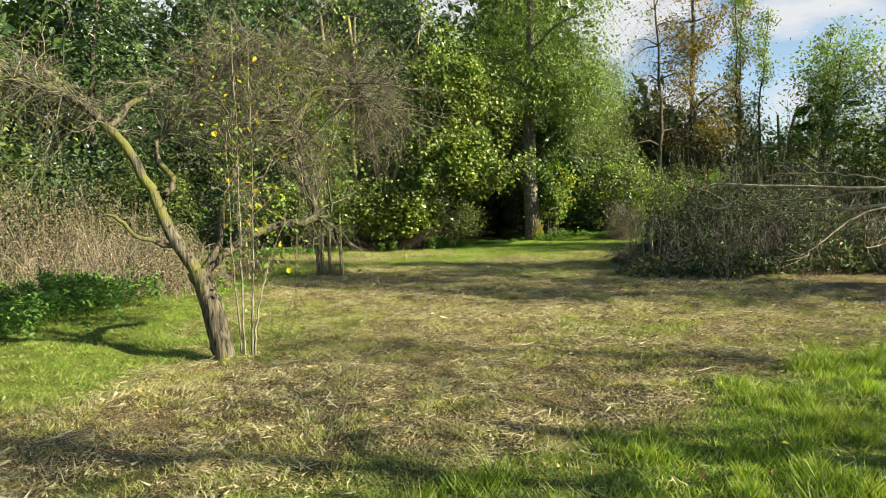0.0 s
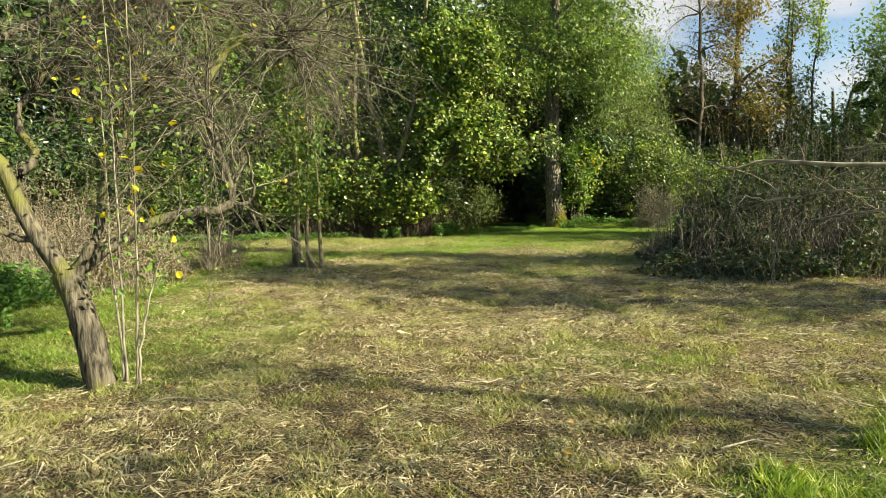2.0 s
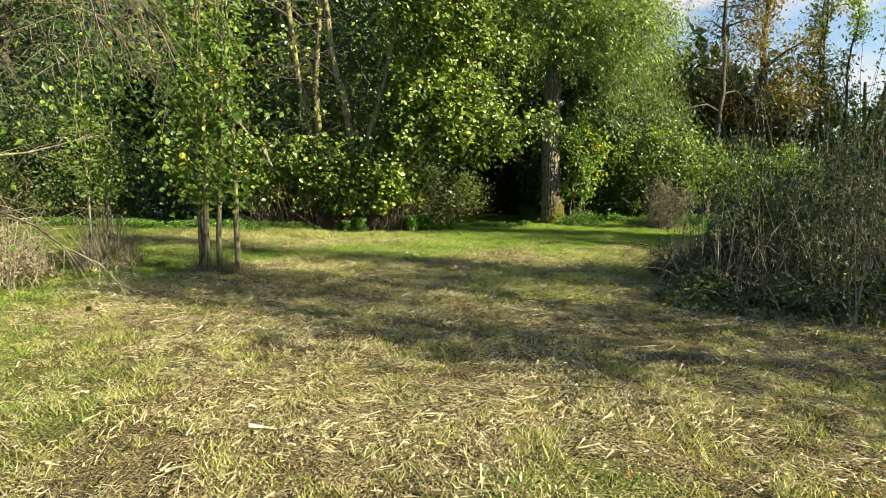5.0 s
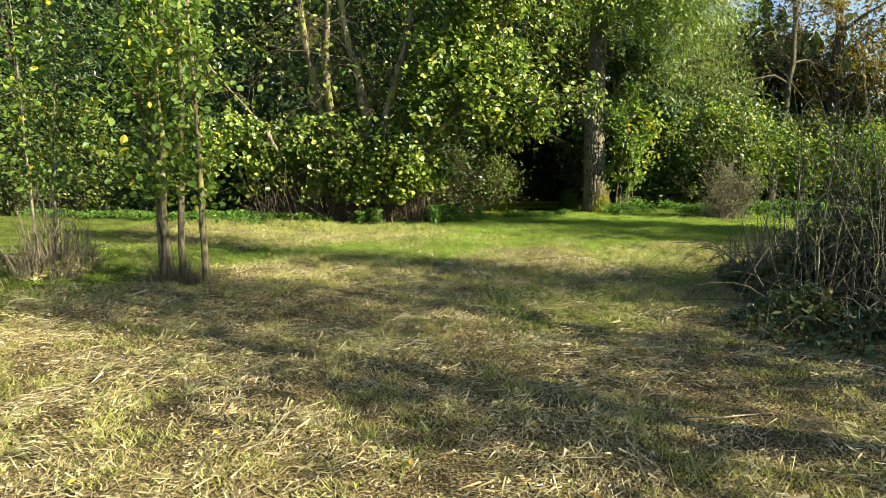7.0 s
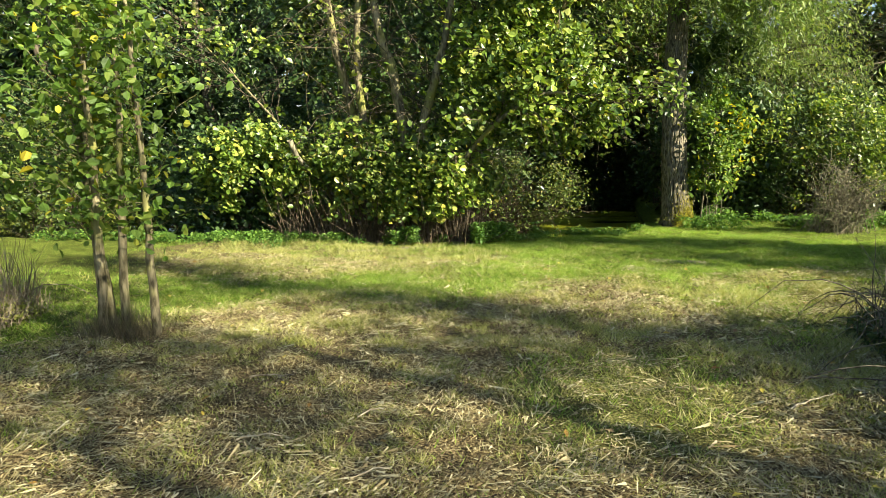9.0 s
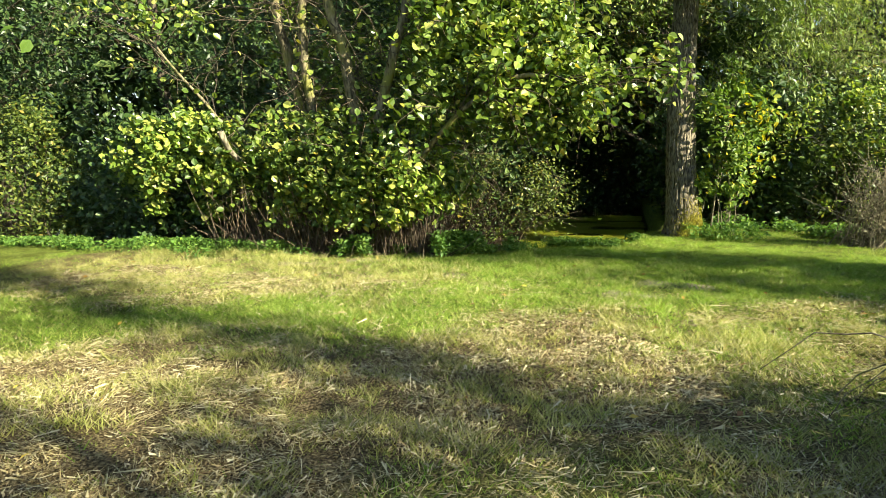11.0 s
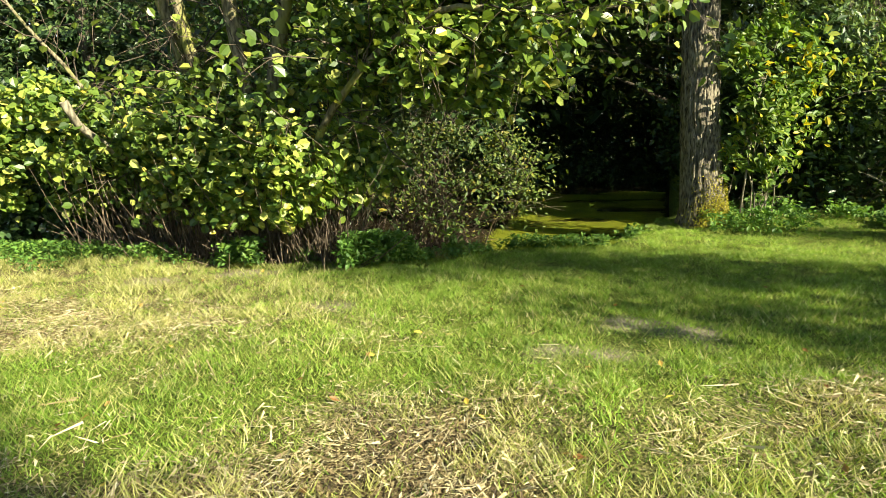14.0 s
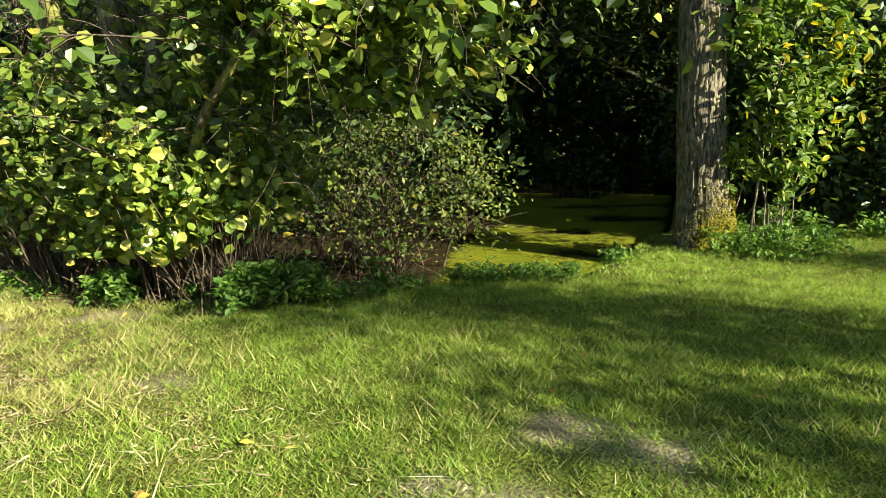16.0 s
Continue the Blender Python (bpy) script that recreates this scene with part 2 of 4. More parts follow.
def field(x, y, scale, k=0):
    """Smooth noise from 0 to 1 over the plan."""
    out, amp, tot = 0, 1.0, 0
    for o in range(3):
        u, v = np.asarray(x) * scale * 2 ** o + 17.3 * o, np.asarray(y) * scale * 2 ** o + 5.1 * o
        i, j = np.floor(u).astype(int), np.floor(v).astype(int)
        fu, fv = u - i, v - j
        fu, fv = fu * fu * (3 - 2 * fu), fv * fv * (3 - 2 * fv)
        L = LAT[(k + o) % 6]
        g = lambda a, b: L[a % 64, b % 64]
        out = out + amp * ((g(i, j) * (1 - fu) + g(i + 1, j) * fu) * (1 - fv) + (g(i, j + 1) * (1 - fu) + g(i + 1, j + 1) * fu) * fv)
        tot += amp
        amp *= 0.5
    return out / tot


def smooth(v, a, b):
    t = np.clip((v - a) / (b - a), 0, 1)
    return t * t * (3 - 2 * t)


# ---- plan of the meadow ----
def bank(x):
    """How far ahead the pond's near bank lies."""
    return np.interp(x, [-14, -7, -4, -0.8, 0.1, 0.8, 2.0, 2.4, 2.7, 3.0], [18.6, 19.2, 19.5, 19.55, 19.8, 20.5, 21.2, 22.1, 24.5, 60])


def pond_depth(x, y):
    """0 on land, 1 well inside the pond."""
    x, y = np.asarray(x, float), np.asarray(y, float)
    inside = np.minimum(np.minimum(y - bank(x), 32.5 - y), x + 13)
    return smooth(inside, -0.12, 0.3)


def dryness(x, y):
    """1 where the straw lies, 0 on green turf."""
    x, y = np.asarray(x, float), np.asarray(y, float)
    w = (field(x, y, 0.8, 1) - 0.5) * 1.6
    far = np.interp(x, [-3, -2.4, -1.4, 0.3, 1.2, 4.1, 5.5, 9], [12.4, 13.7, 15.0, 15.1, 16.0, 17.4, 18.6, 20])
    left = np.interp(y, [0, 4, 6, 9, 12, 14], [-6, -4.2, -2.7, -2.9, -3.2, -2.6])
    near = np.interp(x, [-3, -1.2, -0.3, 1.5, 2.2, 3.3, 6], [1.5, 3.0, 3.7, 4.3, 5.5, 6.2, 6.6])
    d = smooth(far - y + w, -0.5, 0.6) * smooth(x - left + w, -0.7, 0.7) * smooth(y - near + w, -0.6, 0.7)
    second = smooth(2.3 - np.hypot((x + 2.9) * 0.75, (y - 17.9) * 1.15) + w, -0.6, 0.8) * 0.8
    moss = smooth(field(x, y, 0.55, 5), 0.52, 0.68) * 0.5
    return np.maximum(d * (1 - moss), second)


BARE = [(2.35, 17.35, 0.40), (2.40, 18.0, 0.36), (0.15, 17.9, 0.36), (-0.9, 17.3, 0.3), (2.95, 17.9, 0.22), (-1.2, 18.9, 0.55), (-2.2, 18.4, 0.5)]


def bareness(x, y):
    b = 0
    for bx, by, r in BARE:
        b = np.maximum(b, smooth(r * 0.7 - np.hypot(x - bx, (y - by) * 1.5) - (field(x, y, 3.0, 3) - 0.5) * 0.7, -0.1, 0.2))
    return b * 0.8


def height(x, y):
    h = (field(x, y, 0.5, 0) - 0.5) * 0.08 + (field(x, y, 2.4, 2) - 0.5) * 0.09
    x = np.asarray(x, float)
    dip = smooth(-x, 0.5, 2.2) * (1 - smooth(-x, 3.2, 4.2)) * (1 - smooth(np.asarray(y, float), 9, 12))
    return h - 0.11 * dip - 0.95 * pond_depth(x, y)


# ---- ground, water ----
def build_ground():
    xs = np.concatenate([[-3000, -600, -150, -60, -30], np.arange(-16, 16.01, 0.2), [30, 60, 150, 600, 3000]])
    ys = np.concatenate([[-3000, -600, -150, -60, -25, -12, -6, -3], np.arange(-1, 24.0, 0.18), np.arange(24.0, 34, 0.4), [45, 90, 200, 600, 3000]])
    X, Y = np.meshgrid(xs, ys, indexing="ij")
    Z = height(X, Y)
    nx, ny = X.shape
    i = (np.arange(nx - 1)[:, None] * ny + np.arange(ny - 1)[None]).ravel()
    F = np.stack([i, i + ny, i + ny + 1, i + 1], 1)
    me = mesh_of("ground", np.stack([X, Y, Z], -1), F, ground_material(), True)
    for key, f in (("dry", dryness), ("bare", bareness)):
        me.attributes.new(key, "FLOAT", "POINT").data.foreach_set("value", np.asarray(f(X, Y) * np.ones_like(X), np.float32).ravel())
    tagged(new("ground", me), "mown meadow ground with straw, turf and bare soil", "ground", kind="structure")
    v = [(-15, 17.5, -0.3), (6, 17.5, -0.3), (6, 34, -0.3), (-15, 34, -0.3)]
    tagged(new("water", mesh_of("water", v, [[0, 1, 2, 3]], water_material())), "still dark brown pond water below the bank", "water", kind="structure")


build_ground()


def scatter(n, x0, x1, y0, y1, near=True):
    """Random places over a stretch of the plan, denser towards the walk."""
    x, y = rng.uniform(x0, x1, n), rng.uniform(y0, y1, n)
    return x, y


def blades(name, x, y, h, w, lean, material, label, z0=None, category="grass"):
    n = len(x)
    z = height(x, y) - 0.004 if z0 is None else z0
    a, b = rng.uniform(0, 2 * np.pi, n), rng.uniform(0, 2 * np.pi, n)
    base = np.stack([x, y, z], 1)
    side = np.stack([np.cos(a), np.sin(a), np.zeros(n)], 1) * (w * rng.uniform(0.6, 1.3, n))[:, None]
    hh = h * rng.uniform(0.45, 1.25, n)
    off = np.stack([np.cos(b) * hh * lean, np.sin(b) * hh * lean, hh], 1)
    V = np.stack([base - side, base + side, base + off], 1)
    F = np.arange(3 * n).reshape(-1, 3)
    return tagged(new(name, mesh_of(name, V, F, material)), label, category, kind="stuff")


def keep(mask, *arrays):
    return [a[mask] for a in arrays]


def build_turf():
    # green lawn: dense near the pond, thinner on the straw
    x, y = scatter(900000, -6, 7.5, 1.2, 23.5)
    d, b = dryness(x, y), bareness(x, y)
    land = y < np.where(x < 2.4, bank(x) + 0.15, 24)
    tuft = field(x, y, 2.2, 4)
    m = land & (rng.uniform(0, 1, len(x)) < (1 - 0.94 * d) * (1 - 0.95 * b) * (0.45 + 0.55 * smooth(tuft, 0.3, 0.55))) & (rng.uniform(0, 1, len(x)) < np.where(np.abs(x - 0.5) < 4.5, 1, 0.5))
    x, y = keep(m, x, y)
    h = (0.018 + 0.028 * field(x, y, 1.1, 5)) * (0.55 + 1.1 * smooth(field(x, y, 4.5, 0), 0.35, 0.7))
    blades("lawn_grass", x, y, h, np.full(len(x), 0.004), 0.95, GREEN, "short bright green grass of the meadow")
    x, y = scatter(240000, -3.2, 5.8, 14.3, 21)
    d, b = dryness(x, y), bareness(x, y)
    m = (y < bank(x) + 0.05) & (rng.uniform(0, 1, len(x)) < (1 - 0.9 * d) * (1 - b) * (0.35 + 0.65 * smooth(field(x, y, 3.0, 1), 0.3, 0.55)))
    x, y = keep(m, x, y)
    blades("close_turf", x, y, 0.02 + 0.03 * field(x, y, 3.5, 1), np.full(len(x), 0.0036), 1.0, GREEN, "dense short green turf beside the pond")
    # long tussocks on the near edge
    cx, cy = scatter(1100, -3.2, 5.2, 1.2, 6.9)
    m = rng.uniform(0, 1, len(cx)) < (1 - smooth(dryness(cx, cy), 0.1, 0.35)) * (1 - smooth(cy, 5.2, 6.2)) * (0.3 + 0.7 * smooth(cx, -1.5, 1.5)) * smooth(field(cx, cy, 1.2, 2), 0.36, 0.55)
    cx, cy = keep(m, cx, cy)
    wide, tall = rng.uniform(0.05, 0.13, len(cx)), rng.uniform(0.05, 0.14, len(cx))
    i = rng.integers(0, len(cx), 230 * len(cx))
    dx, dy = rng.normal(0, 1, (2, len(i)))
    x, y = cx[i] + dx * wide[i], cy[i] + dy * wide[i]
    blades("long_grass", x, y, tall[i] * np.exp(-0.35 * (dx ** 2 + dy ** 2)) + 0.012, np.full(len(x), 0.0055), 0.7, LUSH, "long lush green grass tussocks at the mown edge")
    # upright stubble
    x, y = scatter(620000, -5, 6, 1.5, 19.3)
    d, b = dryness(x, y), bareness(x, y)
    m = (rng.uniform(0, 1, len(x)) < (0.12 + 0.88 * d) * (1 - b) * (0.2 + 0.8 * smooth(field(x, y, 5.0, 3), 0.38, 0.6))) & (y < bank(x) - 0.1)
    x, y = keep(m, x, y)
    blades("grass_stubble", x, y, (0.018 + 0.04 * field(x, y, 1.3, 1)) * (0.35 + 1.5 * smooth(field(x, y, 5.0, 3), 0.4, 0.7)) * (0.75 + 0.5 * smooth(y, 12, 14)), np.full(len(x), 0.004), 0.9, STUBBLE, "pale yellow mown grass stubble")
    # straw lying in swathes
    x, y = scatter(560000, -4.5, 6, 1.5, 17.8)
    d = dryness(x, y)
    m = rng.uniform(0, 1, len(x)) < (0.06 + d) * smooth(field(x, y, 3.2, 0), 0.3, 0.62)
    x, y = keep(m, x, y)
    n = len(x)
    # swathes: neighbouring stalks lie roughly the same way
    a = field(x, y, 0.9, 5) * 7.0 + rng.normal(0, 0.7, n)
    L = rng.gamma(1.5, 0.015, n) + 0.008
    long = rng.uniform(0, 1, n) < 0.02
    L = np.where(long, rng.uniform(0.07, 0.16, n), L)
    z = height(x, y) + rng.uniform(0.004, 0.035, n)
    tilt = np.where(long, rng.normal(0, 0.06, n), rng.normal(0, 0.3, n))
    D = np.stack([np.cos(a), np.sin(a), tilt], 1) * L[:, None]
    S = np.stack([-np.sin(a), np.cos(a), rng.normal(0, 0.6, n)], 1) * (rng.gamma(2.2, 0.0008, n) + 0.0008)[:, None]
    c = np.stack([x, y, z], 1)
    V = np.stack([c - D - S, c - D + S, c + D], 1)
    tagged(new("cut_straw", mesh_of("cut_straw", V, np.arange(3 * n).reshape(-1, 3), STRAW)), "loose pale cut straw lying over the mown ground", "straw", kind="stuff")
    # broken dead leaf and stalk
    x, y = scatter(150000, -4.5, 6.5, 1.8, 17.6)
    m = rng.uniform(0, 1, len(x)) < (0.04 + dryness(x, y)) * smooth(field(x, y, 2.1, 4), 0.36, 0.6)
    x, y = keep(m, x, y)
    C = np.stack([x, y, height(x, y) + rng.uniform(0.008, 0.045, len(x))], 1)
    tagged(new("plant_litter", leaves("plant_litter", C, 0.03, LITTER, up=0.8, narrow=0.42)), "brown and pale broken plant litter on the mown ground", "litter", kind="stuff")
    # fallen leaves
    x, y = scatter(420, -5, 6, 2, 19.3)
    C = np.stack([x, y, height(x, y) + 0.035], 1)
    tagged(new("fallen_leaves", leaves("fallen_leaves", C, 0.055, FALLEN, up=1.6)), "scattered brown and yellow fallen leaves on grass", "leaves", kind="stuff")


build_turf()


# ---- trees ----
def grow(base, top, r0, r1, steps=12, wobble=0.05):
    mid = (np.asarray(base, float) + np.asarray(top, float)) / 2 + rng.normal(0, 0.04 * np.linalg.norm(np.subtract(top, base)), 3)
    p = path([base, mid, top], steps, wobble)
    return p, np.linspace(r0, r1, steps)


def limbs_from(p, n, lo, length, rise, r, steps=8, droop=0.0, aim=None):
    """Side limbs off the line p: directions spread round it."""
    P, R = [], []
    for k in range(n):
        t = lo + (1 - lo) * (k + rng.uniform(0, 1)) / n
        i = min(int(t * (len(p) - 1)), len(p) - 1)
        a = rng.uniform(0, 2 * np.pi)
        L = length * rng.uniform(0.6, 1.15) * (1.15 - 0.6 * t)
        d = np.array([np.cos(a), np.sin(a), rise * rng.uniform(0.5, 1.4)])
        if aim is not None:
            d = d + np.asarray(aim, float)
        d = unit(d)
        s = np.linspace(0, 1, steps)[:, None]
        q = p[i] + d * L * s + np.array([0, 0, -droop * L]) * s ** 2
        q = q + np.cumsum(rng.normal(0, 0.035 * L / steps ** 0.5, (steps, 3)), 0) * (s > 0)
        P.append(q)
        R.append(np.linspace(r * rng.uniform(0.7, 1.1) * (1.1 - 0.5 * t), 0.004, steps))
    return np.array(P), np.array(R)


def twigs_from(P, n, length, droop, r=0.004, steps=4, up=0.2):
    """Fine twigs off many limbs at once."""
    k = P.shape[1]
    li, si = rng.integers(0, len(P), n), rng.integers(max(1, k // 4), k, n)
    o = P[li, si]
    d = unit(rng.normal(0, 1, (n, 3)) + np.array([0, 0, up]) + unit(P[li, si] - P[li, si - 1]) * 0.8)
    L = length * rng.uniform(0.4, 1.3, (n, 1, 1))
    s = np.linspace(0, 1, steps)[None, :, None]
    Q = o[:, None] + d[:, None] * L * s + np.array([0, 0, -droop]) * L * s ** 2
    Q = Q + np.cumsum(rng.normal(0, 0.05, Q.shape), 1) * L * (s > 0) * 0.5
    return Q, np.broadcast_to(np.linspace(r, r * 0.35, steps), (n, steps)).copy()


def along(Q, n, spread):
    i, j = rng.integers(0, len(Q), n), rng.integers(1, Q.shape[1], n)
    return Q[i, j] + rng.normal(0, spread, (n, 3))


def tree(name, x, y, h, r, label, leaf, count, size, bark=None, lean=(0, 0), base=0.25, spread=2.2, limbs=14, rise=0.6,
         droop=0.1, twigs=260, scatter_r=0.25, narrow=0.6, big=False, twig_droop=0.2, category="tree", group="", hang=0.2, lower=0.0):
    root = thing(name, x, y, height(x, y) - 0.05, label, category, group)
    p, R = grow((0, 0, -0.1), (lean[0], lean[1], h), r, r * 0.2, 16, 0.02 * h / 6)
    R[:2] *= (1.35, 1.1)
    part("trunk", tube_mesh("trunk", p[None], R[None], bark or DARK_BARK, 10, r * 0.04), root)
    P, RR = limbs_from(p, limbs, base, spread, rise, r * 0.42, droop=droop)
    for k in range(limbs):
        part("limb", tube_mesh("limb", P[k:k + 1], RR[k:k + 1], bark or DARK_BARK, 6), root)
    Q, QR = twigs_from(P, twigs, spread * 0.45, twig_droop)
    part("twigs", tube_mesh("twigs", Q, QR, TWIG if bark is None else bark, 3), root)
    C = along(Q, count, scatter_r)
    C = C[C[:, 2] > lower]
    part("crown", leaves("crown", C, size, leaf, narrow=narrow, big=big, hang=hang, face=(0.7, -0.4, 0.2)), root)
    return root


def build_apple():
    root = thing("apple_tree", -2.32, 6.8, float(height(-2.32, 6.8)), "old leaning apple tree with mossy bark and bare twigs", "tree")
    trunk = path([(0.0, 0, -0.1), (-0.05, 0, 0.25), (-0.16, 0.02, 0.7), (-0.27, 0.03, 0.95)], 14, 0.004)
    part("trunk", tube_mesh("trunk", trunk[None], np.linspace(0.115, 0.105, 14)[None] * np.r_[1.25, 1.1, np.ones(12)], APPLE_BARK, 14, 0.005), root, "mossy cracked grey-brown trunk")
    lines = [
        ([(-0.25, 0.03, 0.9), (-0.52, 0.0, 1.42), (-0.66, -0.05, 1.8), (-0.82, -0.1, 2.15), (-1.2, -0.2, 2.65), (-1.7, -0.3, 2.85), (-2.3, -0.5, 2.9)], 0.07),
        ([(-0.22, 0.05, 0.92), (0.0, 0.25, 1.15), (0.4, 0.5, 1.36), (0.8, 0.7, 1.42), (0.84, 0.75, 1.6), (0.7, 0.75, 2.1), (0.6, 0.7, 2.55)], 0.06),
        ([(-0.6, -0.02, 1.6), (-0.5, 0.1, 1.9), (-0.75, 0.3, 2.25), (-0.5, 0.5, 2.7), (-0.1, 0.6, 3.1)], 0.045),
        ([(-0.2, 0.05, 0.95), (-0.05, 0.15, 1.25), (-0.05, 0.3, 1.7), (0.1, 0.6, 2.3), (0.0, 0.8, 2.9)], 0.045),
        ([(-0.45, 0.0, 1.2), (-0.75, -0.1, 1.3), (-1.0, -0.2, 1.55), (-1.2, -0.3, 1.5)], 0.03),
        ([(0.6, 0.7, 2.4), (0.9, 0.9, 2.9), (1.2, 1.1, 3.0), (1.45, 1.2, 2.75)], 0.035),
        ([(-1.0, -0.15, 2.45), (-0.6, 0.3, 2.95), (0.2, 0.8, 3.25), (1.0, 1.2, 3.2)], 0.035),
        ([(0.82, 0.72, 1.45), (1.0, 0.8, 1.5), (1.02, 0.82, 1.75), (0.98, 0.8, 1.95)], 0.02),
    ]
    P = []
    for pts, r in lines:
        q = path(pts, 16, 0.012)
        P.append(q)
        part("limb", tube_mesh("limb", q[None], np.linspace(r, r * 0.35, 16)[None], APPLE_BARK, 8, 0.002), root)
    upper = np.array([q[7:] for k, q in enumerate(P) if k not in (4, 7)])
    Q1, R1 = twigs_from(upper, 360, 0.95, 0.2, 0.009, 7, 0.5)
    part("branches", tube_mesh("branches", Q1, R1, APPLE_TWIG, 4), root)
    Q2, R2 = twigs_from(Q1, 7500, 0.36, 0.3, 0.0028, 4, 0.15)
    part("twigs", tube_mesh("twigs", Q2, R2, APPLE_TWIG, 3), root, "tangle of fine grey bare twigs")
    part("leaves", leaves("leaves", along(Q2, 2600, 0.06), 0.05, CLUMP), root, "few remaining green and yellow leaves")


build_apple()


def rods(name, x, y, label, stems, r, leaf, count, size, category="sapling", bark=None, big=True, leaf_low=0.5, twig_n=40, twig_l=0.5, spread=0.14):
    """A clump of upright young stems with leafy side twigs: stems are (dx, dy, lean x, lean y, height)."""
    root = thing(name, x, y, height(x, y) - 0.03, label, category)
    P = []
    for dx, dy, lx, ly, h in stems:
        q = path([(dx, dy, -0.05), (dx + lx * 0.35 + rng.normal(0, 0.03), dy + ly * 0.4, h * 0.45), (dx + lx, dy + ly, h)], 16, 0.006)
        P.append(q)
        part("stem", tube_mesh("stem", q[None], np.linspace(r, r * 0.2, 16)[None], bark or STEM_BARK, 7), root)
    Q, QR = twigs_from(np.array(P), twig_n * len(stems), twig_l, 0.1, 0.0035, 5, 0.3)
    part("twigs", tube_mesh("twigs", Q, QR, bark or STEM_BARK, 3), root)
    C = along(Q, count, spread)
    C = C[C[:, 2] > leaf_low]
    part("leaves", leaves("leaves", C, size, leaf, big=big, narrow=0.85), root)
    return root


rods("ash_sapling", -2.12, 6.8, "slim pale saplings growing beside the apple trunk", [(0, 0, 0.02, 0, 3.6), (0.05, 0.04, 0.1, 0.05, 3.4), (-0.04, 0.05, -0.1, 0.1, 2.8), (0.1, -0.02, 0.35, 0.2, 1.5)], 0.013, CLUMP, 420, 0.06, twig_n=14, twig_l=0.35, leaf_low=0.8, big=False)
for nm in (bpy.data.objects["ash_sapling"],):
    yc = np.stack([rng.normal(0.05, 0.22, 70), rng.normal(0.05, 0.15, 70), rng.uniform(0.9, 3.2, 70)], 1)
    for c in yc[:44]:
        part("yellow_leaf", leaves("yellow_leaf", c[None], 0.07, YELLOW, big=True, narrow=0.9), nm)
rods("alder_clump", -2.33, 13.05, "clump of slender grey-barked saplings with green leaves", [(-0.1, -0.05, -0.12, 0, 4.6), (0.02, 0.05, 0.12, 0.1, 4.4), (0.26, 0.15, -0.12, 0, 4.0), (-0.06, 0.05, -0.8, 0.1, 4.2), (-0.2, 0.08, -0.05, 0, 3.6)], 0.042, CLUMP, 3600, 0.08, twig_n=50, twig_l=0.7, leaf_low=0.7, bark=HAZEL_BARK)
for bx, by in [(-2.2, 13.05), (-2.45, 13.0)]:
    gx, gy = rng.normal(bx, 0.1, 500), rng.normal(by, 0.1, 500)
    blades("grass_tuft", gx, gy, np.full(500, 0.3), np.full(500, 0.0022), 0.45, DEADLEAF, "dry grass tuft round the sapling stems")
rods("thin_sapling", -4.1, 13.2, "thin leaning sapling at the bramble edge", [(0, 0, -0.1, 0, 3.8), (0.15, 0.1, 0.2, 0, 2.6)], 0.02, CLUMP, 1300, 0.07, twig_n=40, twig_l=0.5, leaf_low=1.0)


def cloud_points(n, centre, radii, clusters, tight, front=None, low=0.05):
    """Leaf places in uneven bunches within an ellipsoid, most of them near its skin."""
    d = unit(rng.normal(0, 1, (clusters, 3)))
    if front is not None:
        d = unit(d + np.asarray(front, float))
    c = d * rng.uniform(0.45, 1.0, (clusters, 1)) ** 0.6 * np.asarray(radii) + np.asarray(centre)
    w = rng.gamma(1.2, 1.0, clusters)
    i = rng.choice(clusters, n, p=w / w.sum())
    C = c[i] + rng.normal(0, 1, (n, 3)) * tight * rng.uniform(0.5, 1.3, (clusters, 1))[i]
    return C[C[:, 2] > low], c


